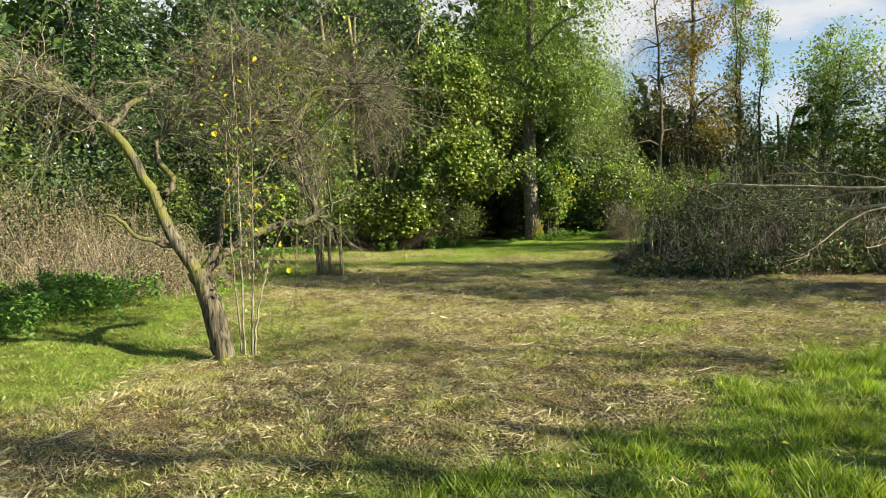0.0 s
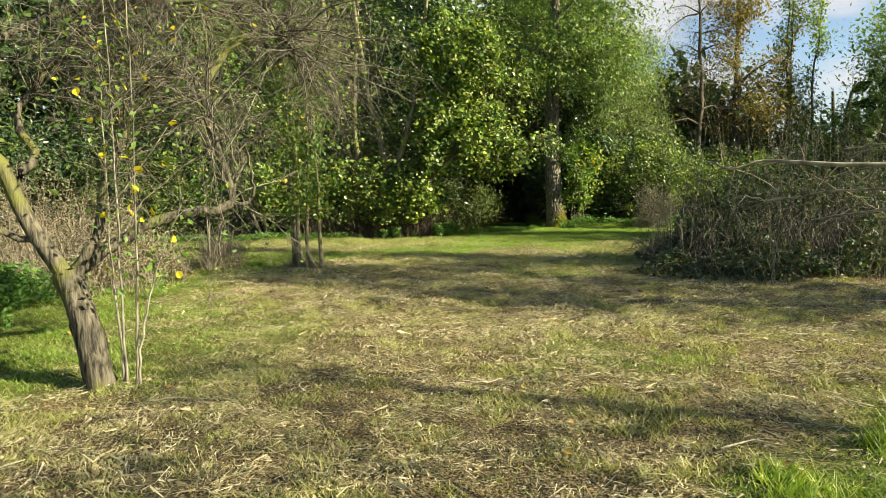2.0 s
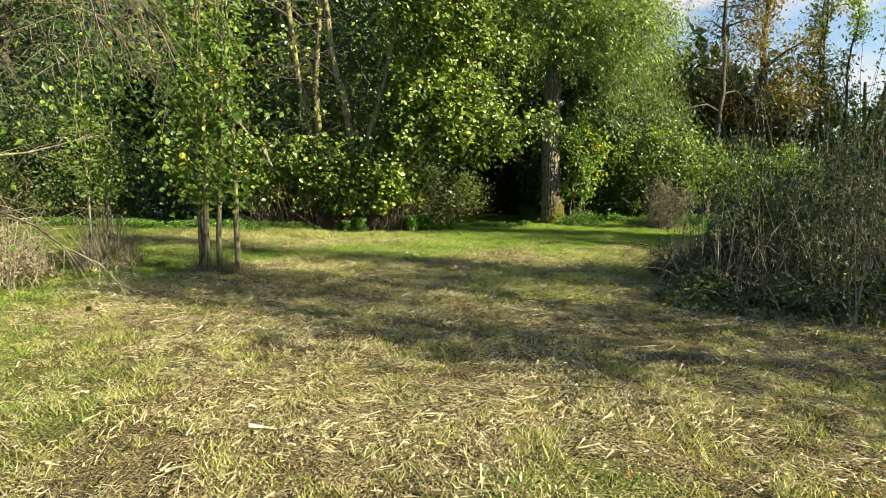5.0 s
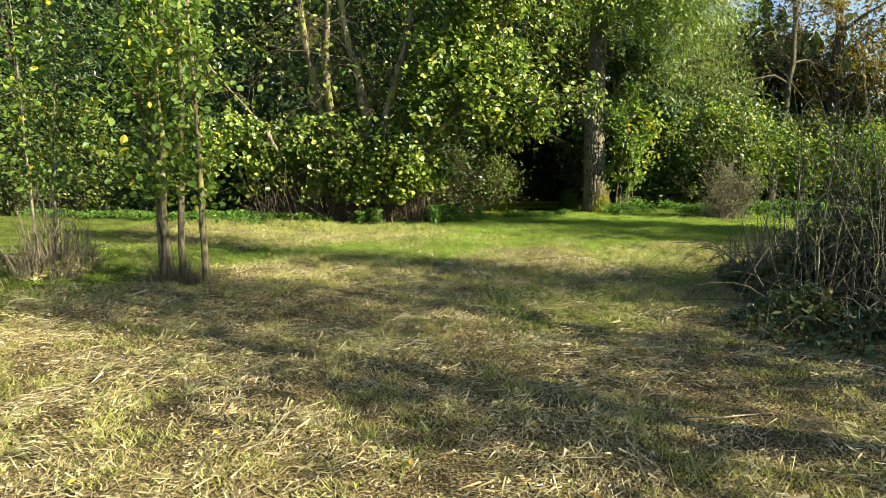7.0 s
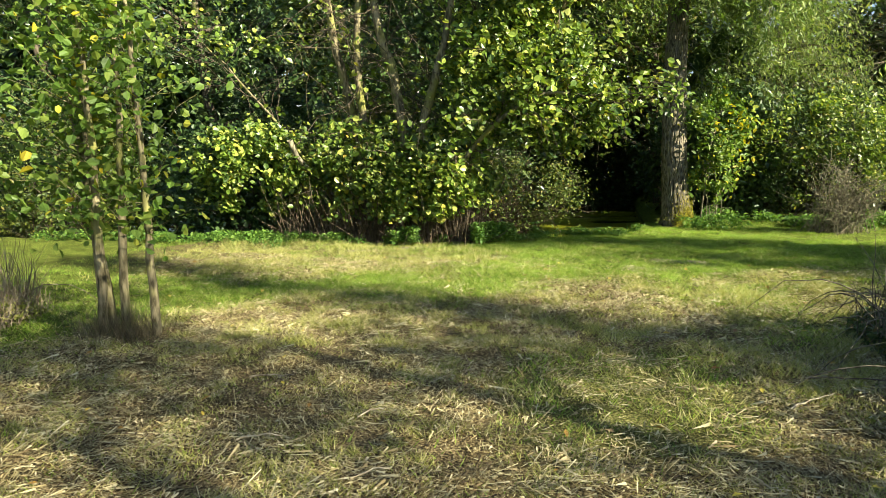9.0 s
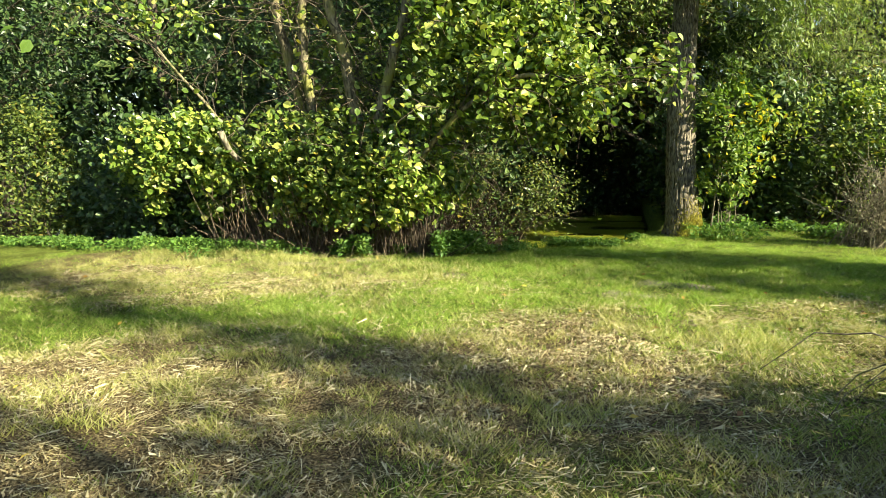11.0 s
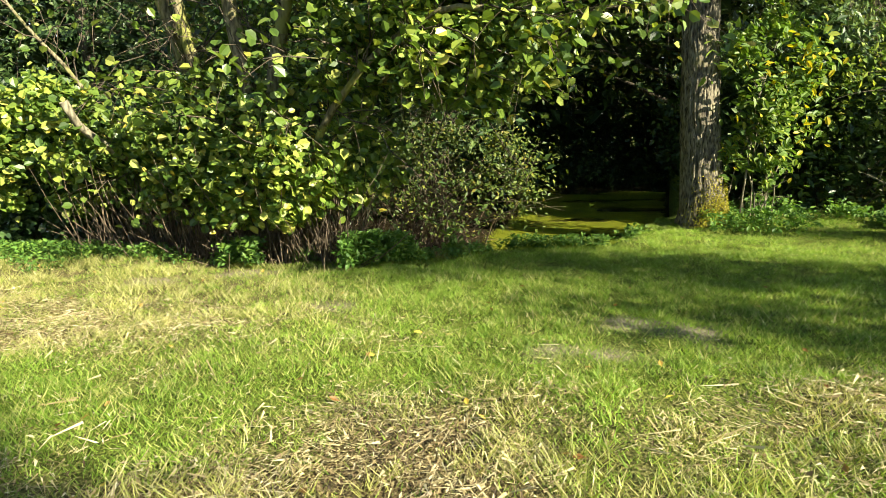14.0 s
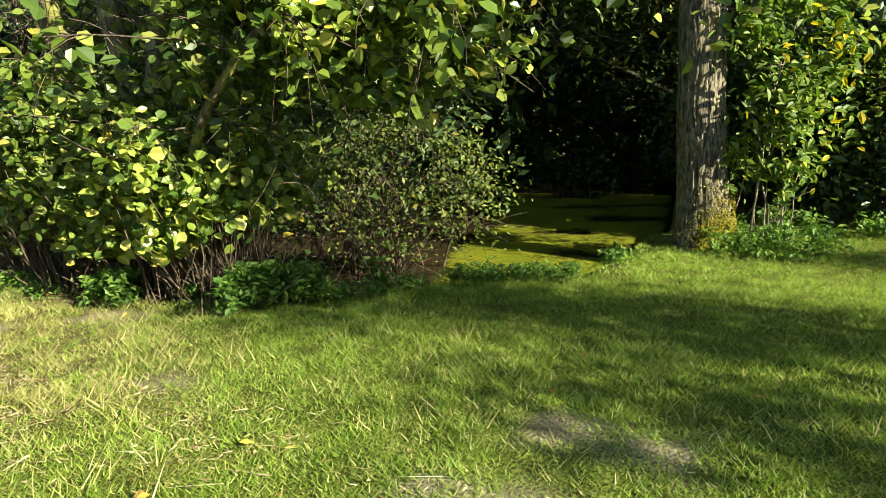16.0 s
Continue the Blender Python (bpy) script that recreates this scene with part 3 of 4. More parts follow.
def build_oak():
    root = thing("oak_tree", 3.15, 22.9, 0, "tall oak with ridged grey bark and moss at its foot", "tree")
    trunk = path([(0.02, 0, -0.3), (0, 0, 0.2), (-0.08, 0, 1.5), (-0.12, 0, 3.2), (-0.05, 0.1, 6), (0.1, 0.2, 11)], 30, 0.008)
    R = np.interp(trunk[:, 2], [-0.3, 0.15, 0.7, 3, 6, 11], [0.42, 0.31, 0.255, 0.22, 0.16, 0.04])
    z = np.concatenate([np.arange(-0.3, 4.8, 0.035), np.linspace(4.85, 11, 12)])
    sides = 150
    th = np.pi / 2 + np.arange(sides) * 2 * np.pi / sides
    cx, cy, rr = (np.interp(z, trunk[:, 2], v) for v in (trunk[:, 0], trunk[:, 1], R))
    A, Z = np.meshgrid(th, z)
    wander = (field(A * 2.0, Z * 2.0, 1.0, 3) - 0.5) * 0.5
    furrow = np.abs(field(A * 5.2 + wander * 4, Z * 2.6, 1.0, 1) - 0.5)
    flare = 1 + 0.12 * np.sin(A * 5 + 0.6) * np.clip(0.6 - Z, 0, 1)
    rad = rr[:, None] * flare - 0.022 + 0.034 * smooth(furrow, 0.0, 0.12) + 0.02 * (field(A * 1.3, Z * 0.8, 1.0, 2) - 0.5)
    V = np.stack([cx[:, None] + rad * np.cos(A), cy[:, None] + rad * np.sin(A), Z], -1)
    i, k = np.arange(len(z) - 1)[:, None] * sides, np.arange(sides)[None]
    k2 = (k + 1) % sides
    F = np.stack(np.broadcast_arrays(i + k, i + k2, i + sides + k2, i + sides + k), -1).reshape(-1, 4)
    bole = part("trunk", mesh_of("trunk", V.reshape(-1, 3), F, OAK_BARK, True), root, "deeply ridged grey-brown oak trunk")
    P, RR = limbs_from(trunk[np.argmax(trunk[:, 2] > 4.6):], 22, 0.0, 3.4, 0.5, 0.08, droop=0.3)
    for k in range(22):
        part("limb", tube_mesh("limb", P[k:k + 1], RR[k:k + 1], OAK_BARK, 6), root)
    Q, QR = twigs_from(P, 700, 1.5, 0.7)
    part("twigs", tube_mesh("twigs", Q, QR, DARK_BARK, 3), root)
    C = along(Q, 25000, 0.22)
    C = C[(C[:, 2] > 3.7) | ((np.hypot(C[:, 0], C[:, 1]) > 1.0) & (C[:, 2] > 2.4) & (C[:, 1] > -0.5))]
    part("crown", leaves("crown", C, 0.13, OAKLEAF, narrow=0.6, hang=0.6, face=(0.8, -0.4, 0.2)), root)
    for c, rad, m in [((-0.2, -0.7, 5.0), (1.3, 0.5, 1.0), 2600), ((0.9, -0.5, 5.6), (1.5, 0.7, 1.7), 4200), ((1.5, -0.1, 4.2), (0.9, 0.6, 1.3), 2600), ((-0.9, 0.2, 6.6), (1.4, 0.8, 1.6), 2600)]:
        C, _ = cloud_points(m, c, rad, 60, 0.16, (0.1, -0.6, 0.1), 3.55 if c[0] < 1.2 else 2.6)
        part("foliage", leaves("foliage", C, 0.12, WILLOW if c[0] > 0 else OAKLEAF, narrow=0.4, hang=1.0, face=(0.8, -0.4, 0.2)), root)
    n = 4200
    a, z = rng.normal(-0.9, 0.5, n), rng.gamma(2.0, 0.11, n)
    rr = np.interp(z, [0, 0.3, 0.8], [0.41, 0.33, 0.28])
    part("moss", leaves("moss", np.stack([rr * np.cos(a), rr * np.sin(a), z - 0.02], 1), 0.026, MOSS, up=0.2), bole, "yellow-green moss on the root flare")


build_oak()


def shrub(name, x, y, centre, radii, label, leaf, count, size, stems=14, clusters=90, tight=0.16, bark=None, big=False, narrow=0.75, category="shrub", front=(0.2, -0.7, 0.2), low=0.05, stem_r=0.02, hang=0.2):
    root = thing(name, x, y, height(x, y) - 0.04, label, category)
    C, c = cloud_points(count, centre, radii, clusters, tight, front, low)
    pick = c[rng.integers(0, len(c), stems)]
    P, R = [], []
    for q in pick:
        b = np.array([rng.normal(0, radii[0] * 0.3), rng.normal(0, radii[1] * 0.3), -0.1])
        P.append(path([b, b * 0.6 + q * 0.4 + np.array([0, 0, 0.25 * q[2]]), q], 9, 0.02))
        R.append(np.linspace(stem_r * rng.uniform(0.6, 1.3), 0.003, 9))
    for q, w in zip(P, R):
        part("stem", tube_mesh("stem", q[None], w[None], bark or DARK_BARK, 5), root)
    Q, QR = twigs_from(np.array(P), min(stems * 10, 500), radii[0] * 0.35, 0.1, 0.004)
    part("twigs", tube_mesh("twigs", Q, QR, bark or DARK_BARK, 3), root)
    part("leaves", leaves("leaves", C, size, leaf, big=big, narrow=narrow, hang=hang, face=(0.7, -0.4, 0.2)), root)
    return root


# ---- hazel over the pond bank ----
def build_hazel():
    root = thing("hazel_tree", -1.8, 20.2, 0, "many-stemmed hazel leaning over the bank with broad leaves", "tree")
    stems = [
        ([(0.1, 0, -0.4), (0.2, -0.3, 1.2), (0.4, -0.4, 2.3), (0.8, -0.4, 3.75), (1.2, -0.4, 6.5)], 0.09),
        ([(0.0, 0, -0.4), (-0.05, -0.3, 1.5), (-0.15, -0.4, 2.76), (-0.5, -0.4, 4.0), (-0.9, -0.2, 7)], 0.10),
        ([(-0.6, 0.2, -0.4), (-0.95, 0, 1.6), (-1.2, -0.3, 3.0), (-1.4, -0.4, 4.2), (-1.7, -0.4, 7)], 0.09),
        ([(-0.4, 0.1, -0.4), (-0.75, -0.1, 1.4), (-0.85, -0.4, 2.8), (-0.8, -0.4, 4.2), (-0.7, 0, 7)], 0.08),
        ([(0.3, 0.3, -0.4), (1.0, 0.2, 1.3), (1.9, 0.0, 2.6), (2.6, -0.2, 3.6), (3.0, -0.3, 4.6)], 0.06),
        ([(0.2, -0.2, -0.4), (0.9, -0.8, 1.0), (1.6, -1.0, 1.9), (2.6, -1.0, 2.5), (3.5, -1.0, 2.1)], 0.04),
        ([(-1.0, 0.2, -0.4), (-1.8, -0.3, 1.2), (-2.8, -0.6, 2.6), (-4.0, -0.6, 3.8)], 0.03),
    ]
    P = []
    for pts, r in stems:
        q = path(pts, 18, 0.012)
        P.append(q)
        part("stem", tube_mesh("stem", q[None], np.linspace(r * 1.25, r * 0.5, 18)[None], HAZEL_BARK, 9, 0.002), root)
    stub = path([(-1.6, -0.6, 1.1), (-1.75, -1.1, 1.5), (-1.82, -1.25, 1.8)], 8)
    part("cut_limb", tube_mesh("cut_limb", stub[None], np.linspace(0.04, 0.05, 8)[None], STEM_BARK, 8, 0.003), root, "pale sawn-off limb")
    P = np.array(P)
    Q1, R1 = twigs_from(P, 240, 1.5, 0.2, 0.011, 7, 0.1)
    for q, w in zip(Q1, R1):
        part("branch", tube_mesh("branch", q[None], w[None], DARK_BARK, 4), root)
    Q2, R2 = twigs_from(Q1, 1500, 0.55, 0.3, 0.004, 5, 0.0)
    part("twigs", tube_mesh("twigs", Q2, R2, BROWN_TWIG, 3), root)
    C = along(Q2, 17000, 0.09)
    C = C[(C[:, 2] > 0.5) & ((C[:, 0] < 1.7) | (C[:, 2] > 1.6))]
    C = C[~((C[:, 2] > 2.1) & (C[:, 0] > -1.7) & (C[:, 0] < 0.9) & (C[:, 1] < -0.1)) | (rng.uniform(0, 1, len(C)) < 0.08)]
    C = C[~((C[:, 2] > 1.8) & (C[:, 0] < -1.7)) | (rng.uniform(0, 1, len(C)) < 0.12)]
    part("crown", leaves("crown", C, 0.1, HAZEL, big=True, narrow=0.9, face=(0.45, -0.3, 0.2)), root)
    # the bushy face over the bank
    parts = [((-0.4, -0.55, 0.95), (1.5, 0.45, 0.8), 4200), ((2.0, -0.4, 2.9), (1.35, 0.6, 1.2), 6800), ((-2.8, -0.6, 1.3), (1.4, 0.6, 0.8), 4200),
             ((2.9, -0.7, 2.1), (0.75, 0.35, 0.5), 1500), ((1.9, -0.2, 4.7), (1.5, 0.9, 1.5), 6000), ((-3.6, -0.2, 4.6), (1.3, 0.9, 1.6), 600), ((1.35, -0.2, 1.0), (0.5, 0.4, 0.35), 700), ((0.3, -0.8, 0.85), (1.2, 0.3, 0.65), 2400)]
    for c, r, n in parts:
        C, _ = cloud_points(n, c, r, 60, 0.12, (0.1, -0.8, 0.1), 0.38)
        part("foliage", leaves("foliage", C, 0.1, HAZEL, big=True, narrow=0.9, face=(0.95, -0.5, 0.3)), root)
    n = 700
    o = np.stack([rng.uniform(-2.2, 1.35, n), rng.normal(-0.5, 0.2, n), np.full(n, -0.15)], 1)
    d = np.stack([rng.normal(0, 0.35, n), rng.normal(-0.1, 0.25, n), rng.uniform(0.3, 1.5, n)], 1)
    s = np.linspace(0, 1, 5)[None, :, None]
    S = o[:, None] + d[:, None] * s + rng.normal(0, 0.03, (n, 5, 3)) * s
    part("suckers", tube_mesh("suckers", S, np.broadcast_to(np.linspace(0.008, 0.003, 5), (n, 5)), BROWN_TWIG, 4), root, "thicket of brown basal shoots")


build_hazel()

shrub("dogwood_shrub", -0.9, 22.4, (0.7, -0.8, 1.75), (1.5, 0.6, 0.75), "brown twiggy shrub overhanging the dark pond", WOODS, 4200, 0.06, 60, 80, 0.18, BROWN_TWIG, low=0.55)
# the first bankside shrub's leaf colour is darkened to stand in for shade
shrub("bankside_shrub", -5.6, 20.3, (0, 0, 1.7), (1.9, 0.8, 1.6), "leafy green shrub hanging over the pond edge", DARKLEAF, 7000, 0.1, 26, 150, 0.16, None, True, 0.9, low=0.35)
shrub("bankside_shrub", -9.2, 19.9, (0, 0, 1.9), (2.2, 0.9, 1.9), "leafy green shrub hanging over the pond edge", WOODS, 9000, 0.085, 26, 150, 0.18, None, False, 0.8, low=0.25)
shrub("oak_seedling", 3.75, 23.0, (0.1, 0, 1.6), (0.6, 0.45, 1.5), "young oak shoots with yellowing leaves beside the trunk", CLUMP, 1900, 0.11, 9, 46, 0.12, STEM_BARK, True, 0.6, low=0.3, stem_r=0.012)
for c in np.stack([rng.normal(0.45, 0.2, 60), rng.normal(-0.3, 0.15, 60), rng.normal(1.9, 0.35, 60)], 1):
    part("yellow_leaf", leaves("yellow_leaf", c[None], 0.1, YELLOW, big=True, narrow=0.6), bpy.data.objects["oak_seedling"])
shrub("foot_shrub", 2.35, 22.9, (0, 0, 0.35), (0.55, 0.4, 0.45), "low green shrub at the foot of the oak", NETTLE, 1500, 0.07, 8, 40, 0.1, None, low=0.0)
shrub("twiggy_bush", 5.9, 22.2, (0, 0, 0.75), (0.95, 0.7, 0.75), "bare brown twiggy bush on the grass edge", DEADLEAF, 1100, 0.035, 160, 150, 0.1, TWIG, stem_r=0.008)
shrub("hazel_bush", 6.4, 24.4, (0, 0, 1.5), (2.0, 0.9, 1.3), "bright green leafy bush at the wood edge", HAZEL, 7000, 0.10, 20, 120, 0.17, None)
shrub("hazel_bush", 9.6, 24.6, (0, 0, 1.2), (2.0, 0.9, 1.1), "bright green leafy bush at the wood edge", CLUMP, 6000, 0.10, 20, 120, 0.17, None)

# woodland behind: (x, y, height, trunk radius, leaf material, leaves, leaf length, limb length, label)
# DARKLEAF on the left and behind the hazel paints in canopy shade
WOOD = [
    (-4.3, 23.5, 9.5, 0.14, DARKLEAF, 12000, 0.13, 2.6, "tall green alder standing in the pondside wood"),
    (-7.6, 24.5, 12, 0.16, DARKLEAF, 12000, 0.13, 2.8, "tall green alder standing in the pondside wood"),
    (-11.5, 22.5, 12, 0.16, DARKLEAF, 10000, 0.13, 2.8, "tall green alder standing in the pondside wood"),
    (-15, 19, 12, 0.18, DARKLEAF, 9000, 0.14, 3.0, "tall green alder standing in the pondside wood"),
    (-13, 14.5, 10, 0.15, WOODS, 9000, 0.14, 3.0, "tall green alder standing in the pondside wood"),
    (-1.2, 24.8, 10, 0.13, DARKLEAF, 12000, 0.13, 2.8, "tree behind the hazel, leaves darkened for canopy shade"),
    (2.9, 33.2, 10, 0.15, RUSSET, 7000, 0.13, 2.6, "tree with browning leaves in the wood"),
    (-3, 33, 11, 0.2, WOODS, 9000, 0.16, 3.2, "dark green woodland tree behind the pond"),
    (3.4, 29.5, 10, 0.2, WOODS, 9000, 0.16, 3.2, "dark green woodland tree behind the pond"),
    (-8.5, 33, 11, 0.2, WOODS, 9000, 0.16, 3.4, "dark green woodland tree behind the pond"),
    (15.6, 27.5, 7.2, 0.18, OAKLEAF, 13000, 0.13, 2.6, "leafy dull green oak on the wood edge"),
    (19.5, 26.5, 7.0, 0.18, CLUMP, 11000, 0.13, 2.8, "light green tree at the meadow edge"),
    (8.3, 30, 5.6, 0.15, DARKLEAF, 9000, 0.14, 2.4, "dark green holly in the wood edge"),
    (12.2, 31, 5.0, 0.15, WOODS, 9000, 0.15, 2.6, "low green tree in the wood edge"),
]
for x, y, h, r, leaf, count, size, reach, label in WOOD:
    tree("woodland_tree", x, y, h, r, label, leaf, int(count * 1.2), size * 1.25, base=0.08, spread=reach, limbs=26, twigs=420, scatter_r=0.42, lean=(rng.normal(0, 0.5), rng.normal(0, 0.4)), group="woodland trees")
tree("willow_tree", 5.6, 26.5, 7.6, 0.16, "pale green willow with drooping leafy branches", WILLOW, 20000, 0.12, base=0.3, spread=2.2, limbs=24, twigs=700, droop=0.5, twig_droop=1.1, narrow=0.3, hang=1.2, scatter_r=0.2)
tree("alder_tree", 8.4, 26.3, 9.5, 0.12, "thin alder with dark hanging twigs and few leaves", RUSSET, 1400, 0.09, base=0.45, spread=2.4, limbs=20, twigs=700, droop=0.5, twig_droop=0.8, scatter_r=0.12)
tree("ivy_clad_tree", 10.6, 28.3, 11, 0.2, "tall thin-leaved tree with dark trunk and brown leaves", RUSSET, 10000, 0.16, base=0.15, spread=2.0, limbs=24, twigs=420, scatter_r=0.2)
for k, (x, y, h) in enumerate([(12.6, 28.5, 10), (13.3, 29.2, 11), (14.1, 28.8, 9.5), (17.5, 30, 9)]):
    tree("poplar", x, y, h, 0.07, "slender bare-stemmed poplar with sparse leaves", RUSSET if k == 1 else OAKLEAF, 2600, 0.15, base=0.3, spread=1.0, limbs=16, twigs=160, rise=1.6, scatter_r=0.15, group="poplars")


def build_far_wood():
    """The wood all round, beyond the single trees."""
    root = thing("far_wood", 0, 0, 0, "dense green woodland closing the meadow all round", "woodland", kind="stuff")
    n = 4200
    a = np.where(np.arange(n) < 3000, rng.uniform(1.2, 3.3, n), rng.uniform(0, 2 * np.pi, n))
    d = rng.uniform(31, 46, n)
    left = (np.cos(a) < 0.18) & (np.sin(a) > -0.2)
    top = np.where(left, 16.0, 5.4)
    c = np.stack([d * np.cos(a), d * np.sin(a), rng.uniform(0.02, 1, n) ** 0.8 * top * (0.75 + 0.25 * np.sin(a * 23) * np.sin(a * 9))], 1)
    C = np.repeat(c, 22, 0) + rng.normal(0, 0.8, (n * 22, 3))
    part("foliage", leaves("foliage", C[C[:, 2] > 0], 0.75, DARKLEAF), root)
    m = 240
    a = rng.uniform(0, 2 * np.pi, m)
    b = np.stack([37 * np.cos(a), 37 * np.sin(a), np.full(m, -0.2)], 1)
    s = np.linspace(0, 1, 6)[None, :, None]
    P = b[:, None] + np.array([0, 0, 5.2]) * s + np.cumsum(rng.normal(0, 0.15, (m, 6, 3)), 1)
    part("trunks", tube_mesh("trunks", P, np.broadcast_to(np.linspace(0.2, 0.06, 6), (m, 6)), DARK_BARK, 5), root)


build_far_wood()

# undergrowth added to keep the wood floor dark, its leaf colour standing for shade
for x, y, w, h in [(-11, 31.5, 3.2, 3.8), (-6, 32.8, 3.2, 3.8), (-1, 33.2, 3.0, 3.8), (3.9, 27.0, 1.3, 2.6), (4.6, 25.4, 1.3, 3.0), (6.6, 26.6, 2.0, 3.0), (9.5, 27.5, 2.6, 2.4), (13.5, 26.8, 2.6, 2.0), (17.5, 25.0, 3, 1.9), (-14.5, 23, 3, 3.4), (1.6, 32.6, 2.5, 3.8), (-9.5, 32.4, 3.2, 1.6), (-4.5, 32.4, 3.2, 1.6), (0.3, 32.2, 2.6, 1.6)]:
    shrub("undergrowth", x, y, (0, 0, h * 0.5), (w, 1.2, h * 0.55), "added undergrowth, leaf colour darkened for shade beneath the wood", DARKLEAF, 7000, 0.15, 14, 200, 0.3, None)
# unseen shrub added to throw shade on the grass before the oak
shrub("hedge_shrub", 9.2, 18.4, (0, 0, 1.3), (1.7, 1.0, 1.2), "leafy shrub added behind the bramble heap to cast shade", WOODS, 6000, 0.11, 14, 110, 0.2, None)

# ---- trees on the sunny side, beyond the view ----
rng = np.random.default_rng(23)
for x, y, h, count in [(9.5, 0.2, 7.5, 3400), (12.0, 2.4, 8.0, 1800), (11.5, 6.8, 8.5, 5200), (13.0, 8.6, 10.0, 7200), (12.8, 16.2, 7.5, 15000)]:
    tree("hedgerow_tree", x, y, h, 0.13, "green hedgerow tree shading the meadow", WOODS, count, 0.13, base=0.15, spread=1.9, limbs=18, twigs=320, scatter_r=0.25, group="hedgerow trees")


tree("hedgerow_tree", 12.8, 10.55, 10.5, 0.14, "tall narrow green hedgerow tree shading the meadow", WOODS, 4300, 0.13, base=0.52, spread=0.95, limbs=24, twigs=320, scatter_r=0.25, rise=1.2, group="hedgerow trees")


# another added shrub, hidden by the brambles, shading the lawn's right side
shrub("hedge_shrub", 10.2, 15.9, (0, 0, 1.8), (1.4, 1.3, 1.5), "leafy shrub added behind the bramble heap to cast shade", WOODS, 8000, 0.11, 14, 110, 0.2, None)


# ---- bramble thickets ----
def thicket(name, outline, top, label, leaf, leaf_n, leaf_size, stems, stem_h, arches, material, leafy=1.0, seed_lean=(0, 0), heads=0):
    """A tangle over a patch of the plan: leaves low down, upright dry stems, arching canes."""
    (cx, cy), (rx, ry) = outline
    root = thing(name, cx, cy, 0, label, "bramble")
    def spots(n, edge=1.0):
        a, q = rng.uniform(0, 2 * np.pi, n), np.sqrt(rng.uniform(0, 1, n)) * edge
        return np.stack([rx * q * np.cos(a), ry * q * np.sin(a)], 1), q
    p, q = spots(leaf_n)
    lump = field(p[:, 0] + cx, p[:, 1] + cy, 0.9, 2)
    z = top * leafy * np.sqrt(np.clip(1 - q ** 2.0, 0.02, 1)) * (0.15 + 1.5 * smooth(lump, 0.25, 0.75)) * rng.uniform(0.1, 1, leaf_n) ** 0.5
    part("leaves", leaves("leaves", np.column_stack([p, z + 0.03]), leaf_size, leaf), root)
    p, q = spots(stems)
    n = stems
    h = stem_h * rng.uniform(0.25, 1.1, n) * (1.08 - 0.75 * q ** 3) * (0.6 + 0.8 * field(p[:, 0] + cx, p[:, 1] + cy, 0.8, 4))
    d = np.stack([rng.normal(seed_lean[0], 0.24, n) * h, rng.normal(seed_lean[1], 0.24, n) * h, h], 1)
    o = np.column_stack([p, np.full(n, -0.05)])
    s = np.linspace(0, 1, 6)[None, :, None]
    S = o[:, None] + d[:, None] * s + rng.normal(0, 0.018, (n, 6, 3)) * s
    part("stems", tube_mesh("stems", S, np.broadcast_to(np.linspace(0.0055, 0.002, 6), (n, 6)), material, 4), root)
    Q, QR = twigs_from(S[::2], stems, 0.28, 0.0, 0.0022, 4, 0.4)
    part("side_twigs", tube_mesh("side_twigs", Q, QR, material, 3), root)
    if heads:
        C = along(S[:, 3:], heads, 0.04)
        part("seed_heads", leaves("seed_heads", C, 0.026, DEADLEAF), root, "withered brown seed heads")
    p, q = spots(arches, 0.8)
    a = rng.uniform(0, 2 * np.pi, arches)
    L = rng.uniform(0.5, 1.2, arches)
    o = np.column_stack([p, np.zeros(arches)])
    e = o + np.stack([np.cos(a) * L, np.sin(a) * L, rng.uniform(0, 0.5, arches) * top], 1)
    k = (o + e) / 2 + np.stack([np.zeros(arches)] * 2 + [top * rng.uniform(0.6, 1.5, arches)], 1)
    s = np.linspace(0, 1, 9)[None, :, None]
    A = (1 - s) ** 2 * o[:, None] + 2 * s * (1 - s) * k[:, None] + s ** 2 * e[:, None] + rng.normal(0, 0.012, (arches, 9, 3))
    part("canes", tube_mesh("canes", A, np.broadcast_to(np.linspace(0.008, 0.0025, 9), (arches, 9)), material, 4), root)
    return root


thicket("bramble_thicket", ((6.1, 13.1), (2.5, 1.9)), 1.15, "dark bramble thicket with dry upright stems", BRAMBLE, 17000, 0.085, 520, 2.75, 260, APPLE_TWIG)
thicket("bramble_thicket", ((8.3, 15.4), (2.5, 2.3)), 1.15, "dark bramble thicket with dry upright stems", BRAMBLE, 12000, 0.09, 400, 2.4, 200, APPLE_TWIG)
thicket("bramble_thicket", ((10.0, 12.6), (2.6, 2.0)), 1.2, "dark bramble thicket with dry upright stems", BRAMBLE, 10000, 0.09, 320, 2.3, 200, APPLE_TWIG)
thicket("bramble_runners", ((4.9, 12.1), (1.7, 1.1)), 0.45, "low bramble runners spreading from the thicket", BRAMBLE, 3500, 0.08, 150, 0.9, 90, APPLE_TWIG)
thicket("bramble_runners", ((4.5, 14.0), (0.9, 1.2)), 0.5, "low bramble runners spreading from the thicket", BRAMBLE, 3000, 0.08, 150, 1.2, 80, APPLE_TWIG)
thicket("withered_thicket", ((-7.3, 12.2), (3.0, 2.1)), 1.3, "withered brown willowherb and bramble thicket", DEADLEAF, 30000, 0.045, 480, 1.7, 240, DRY_STEM, heads=9000)
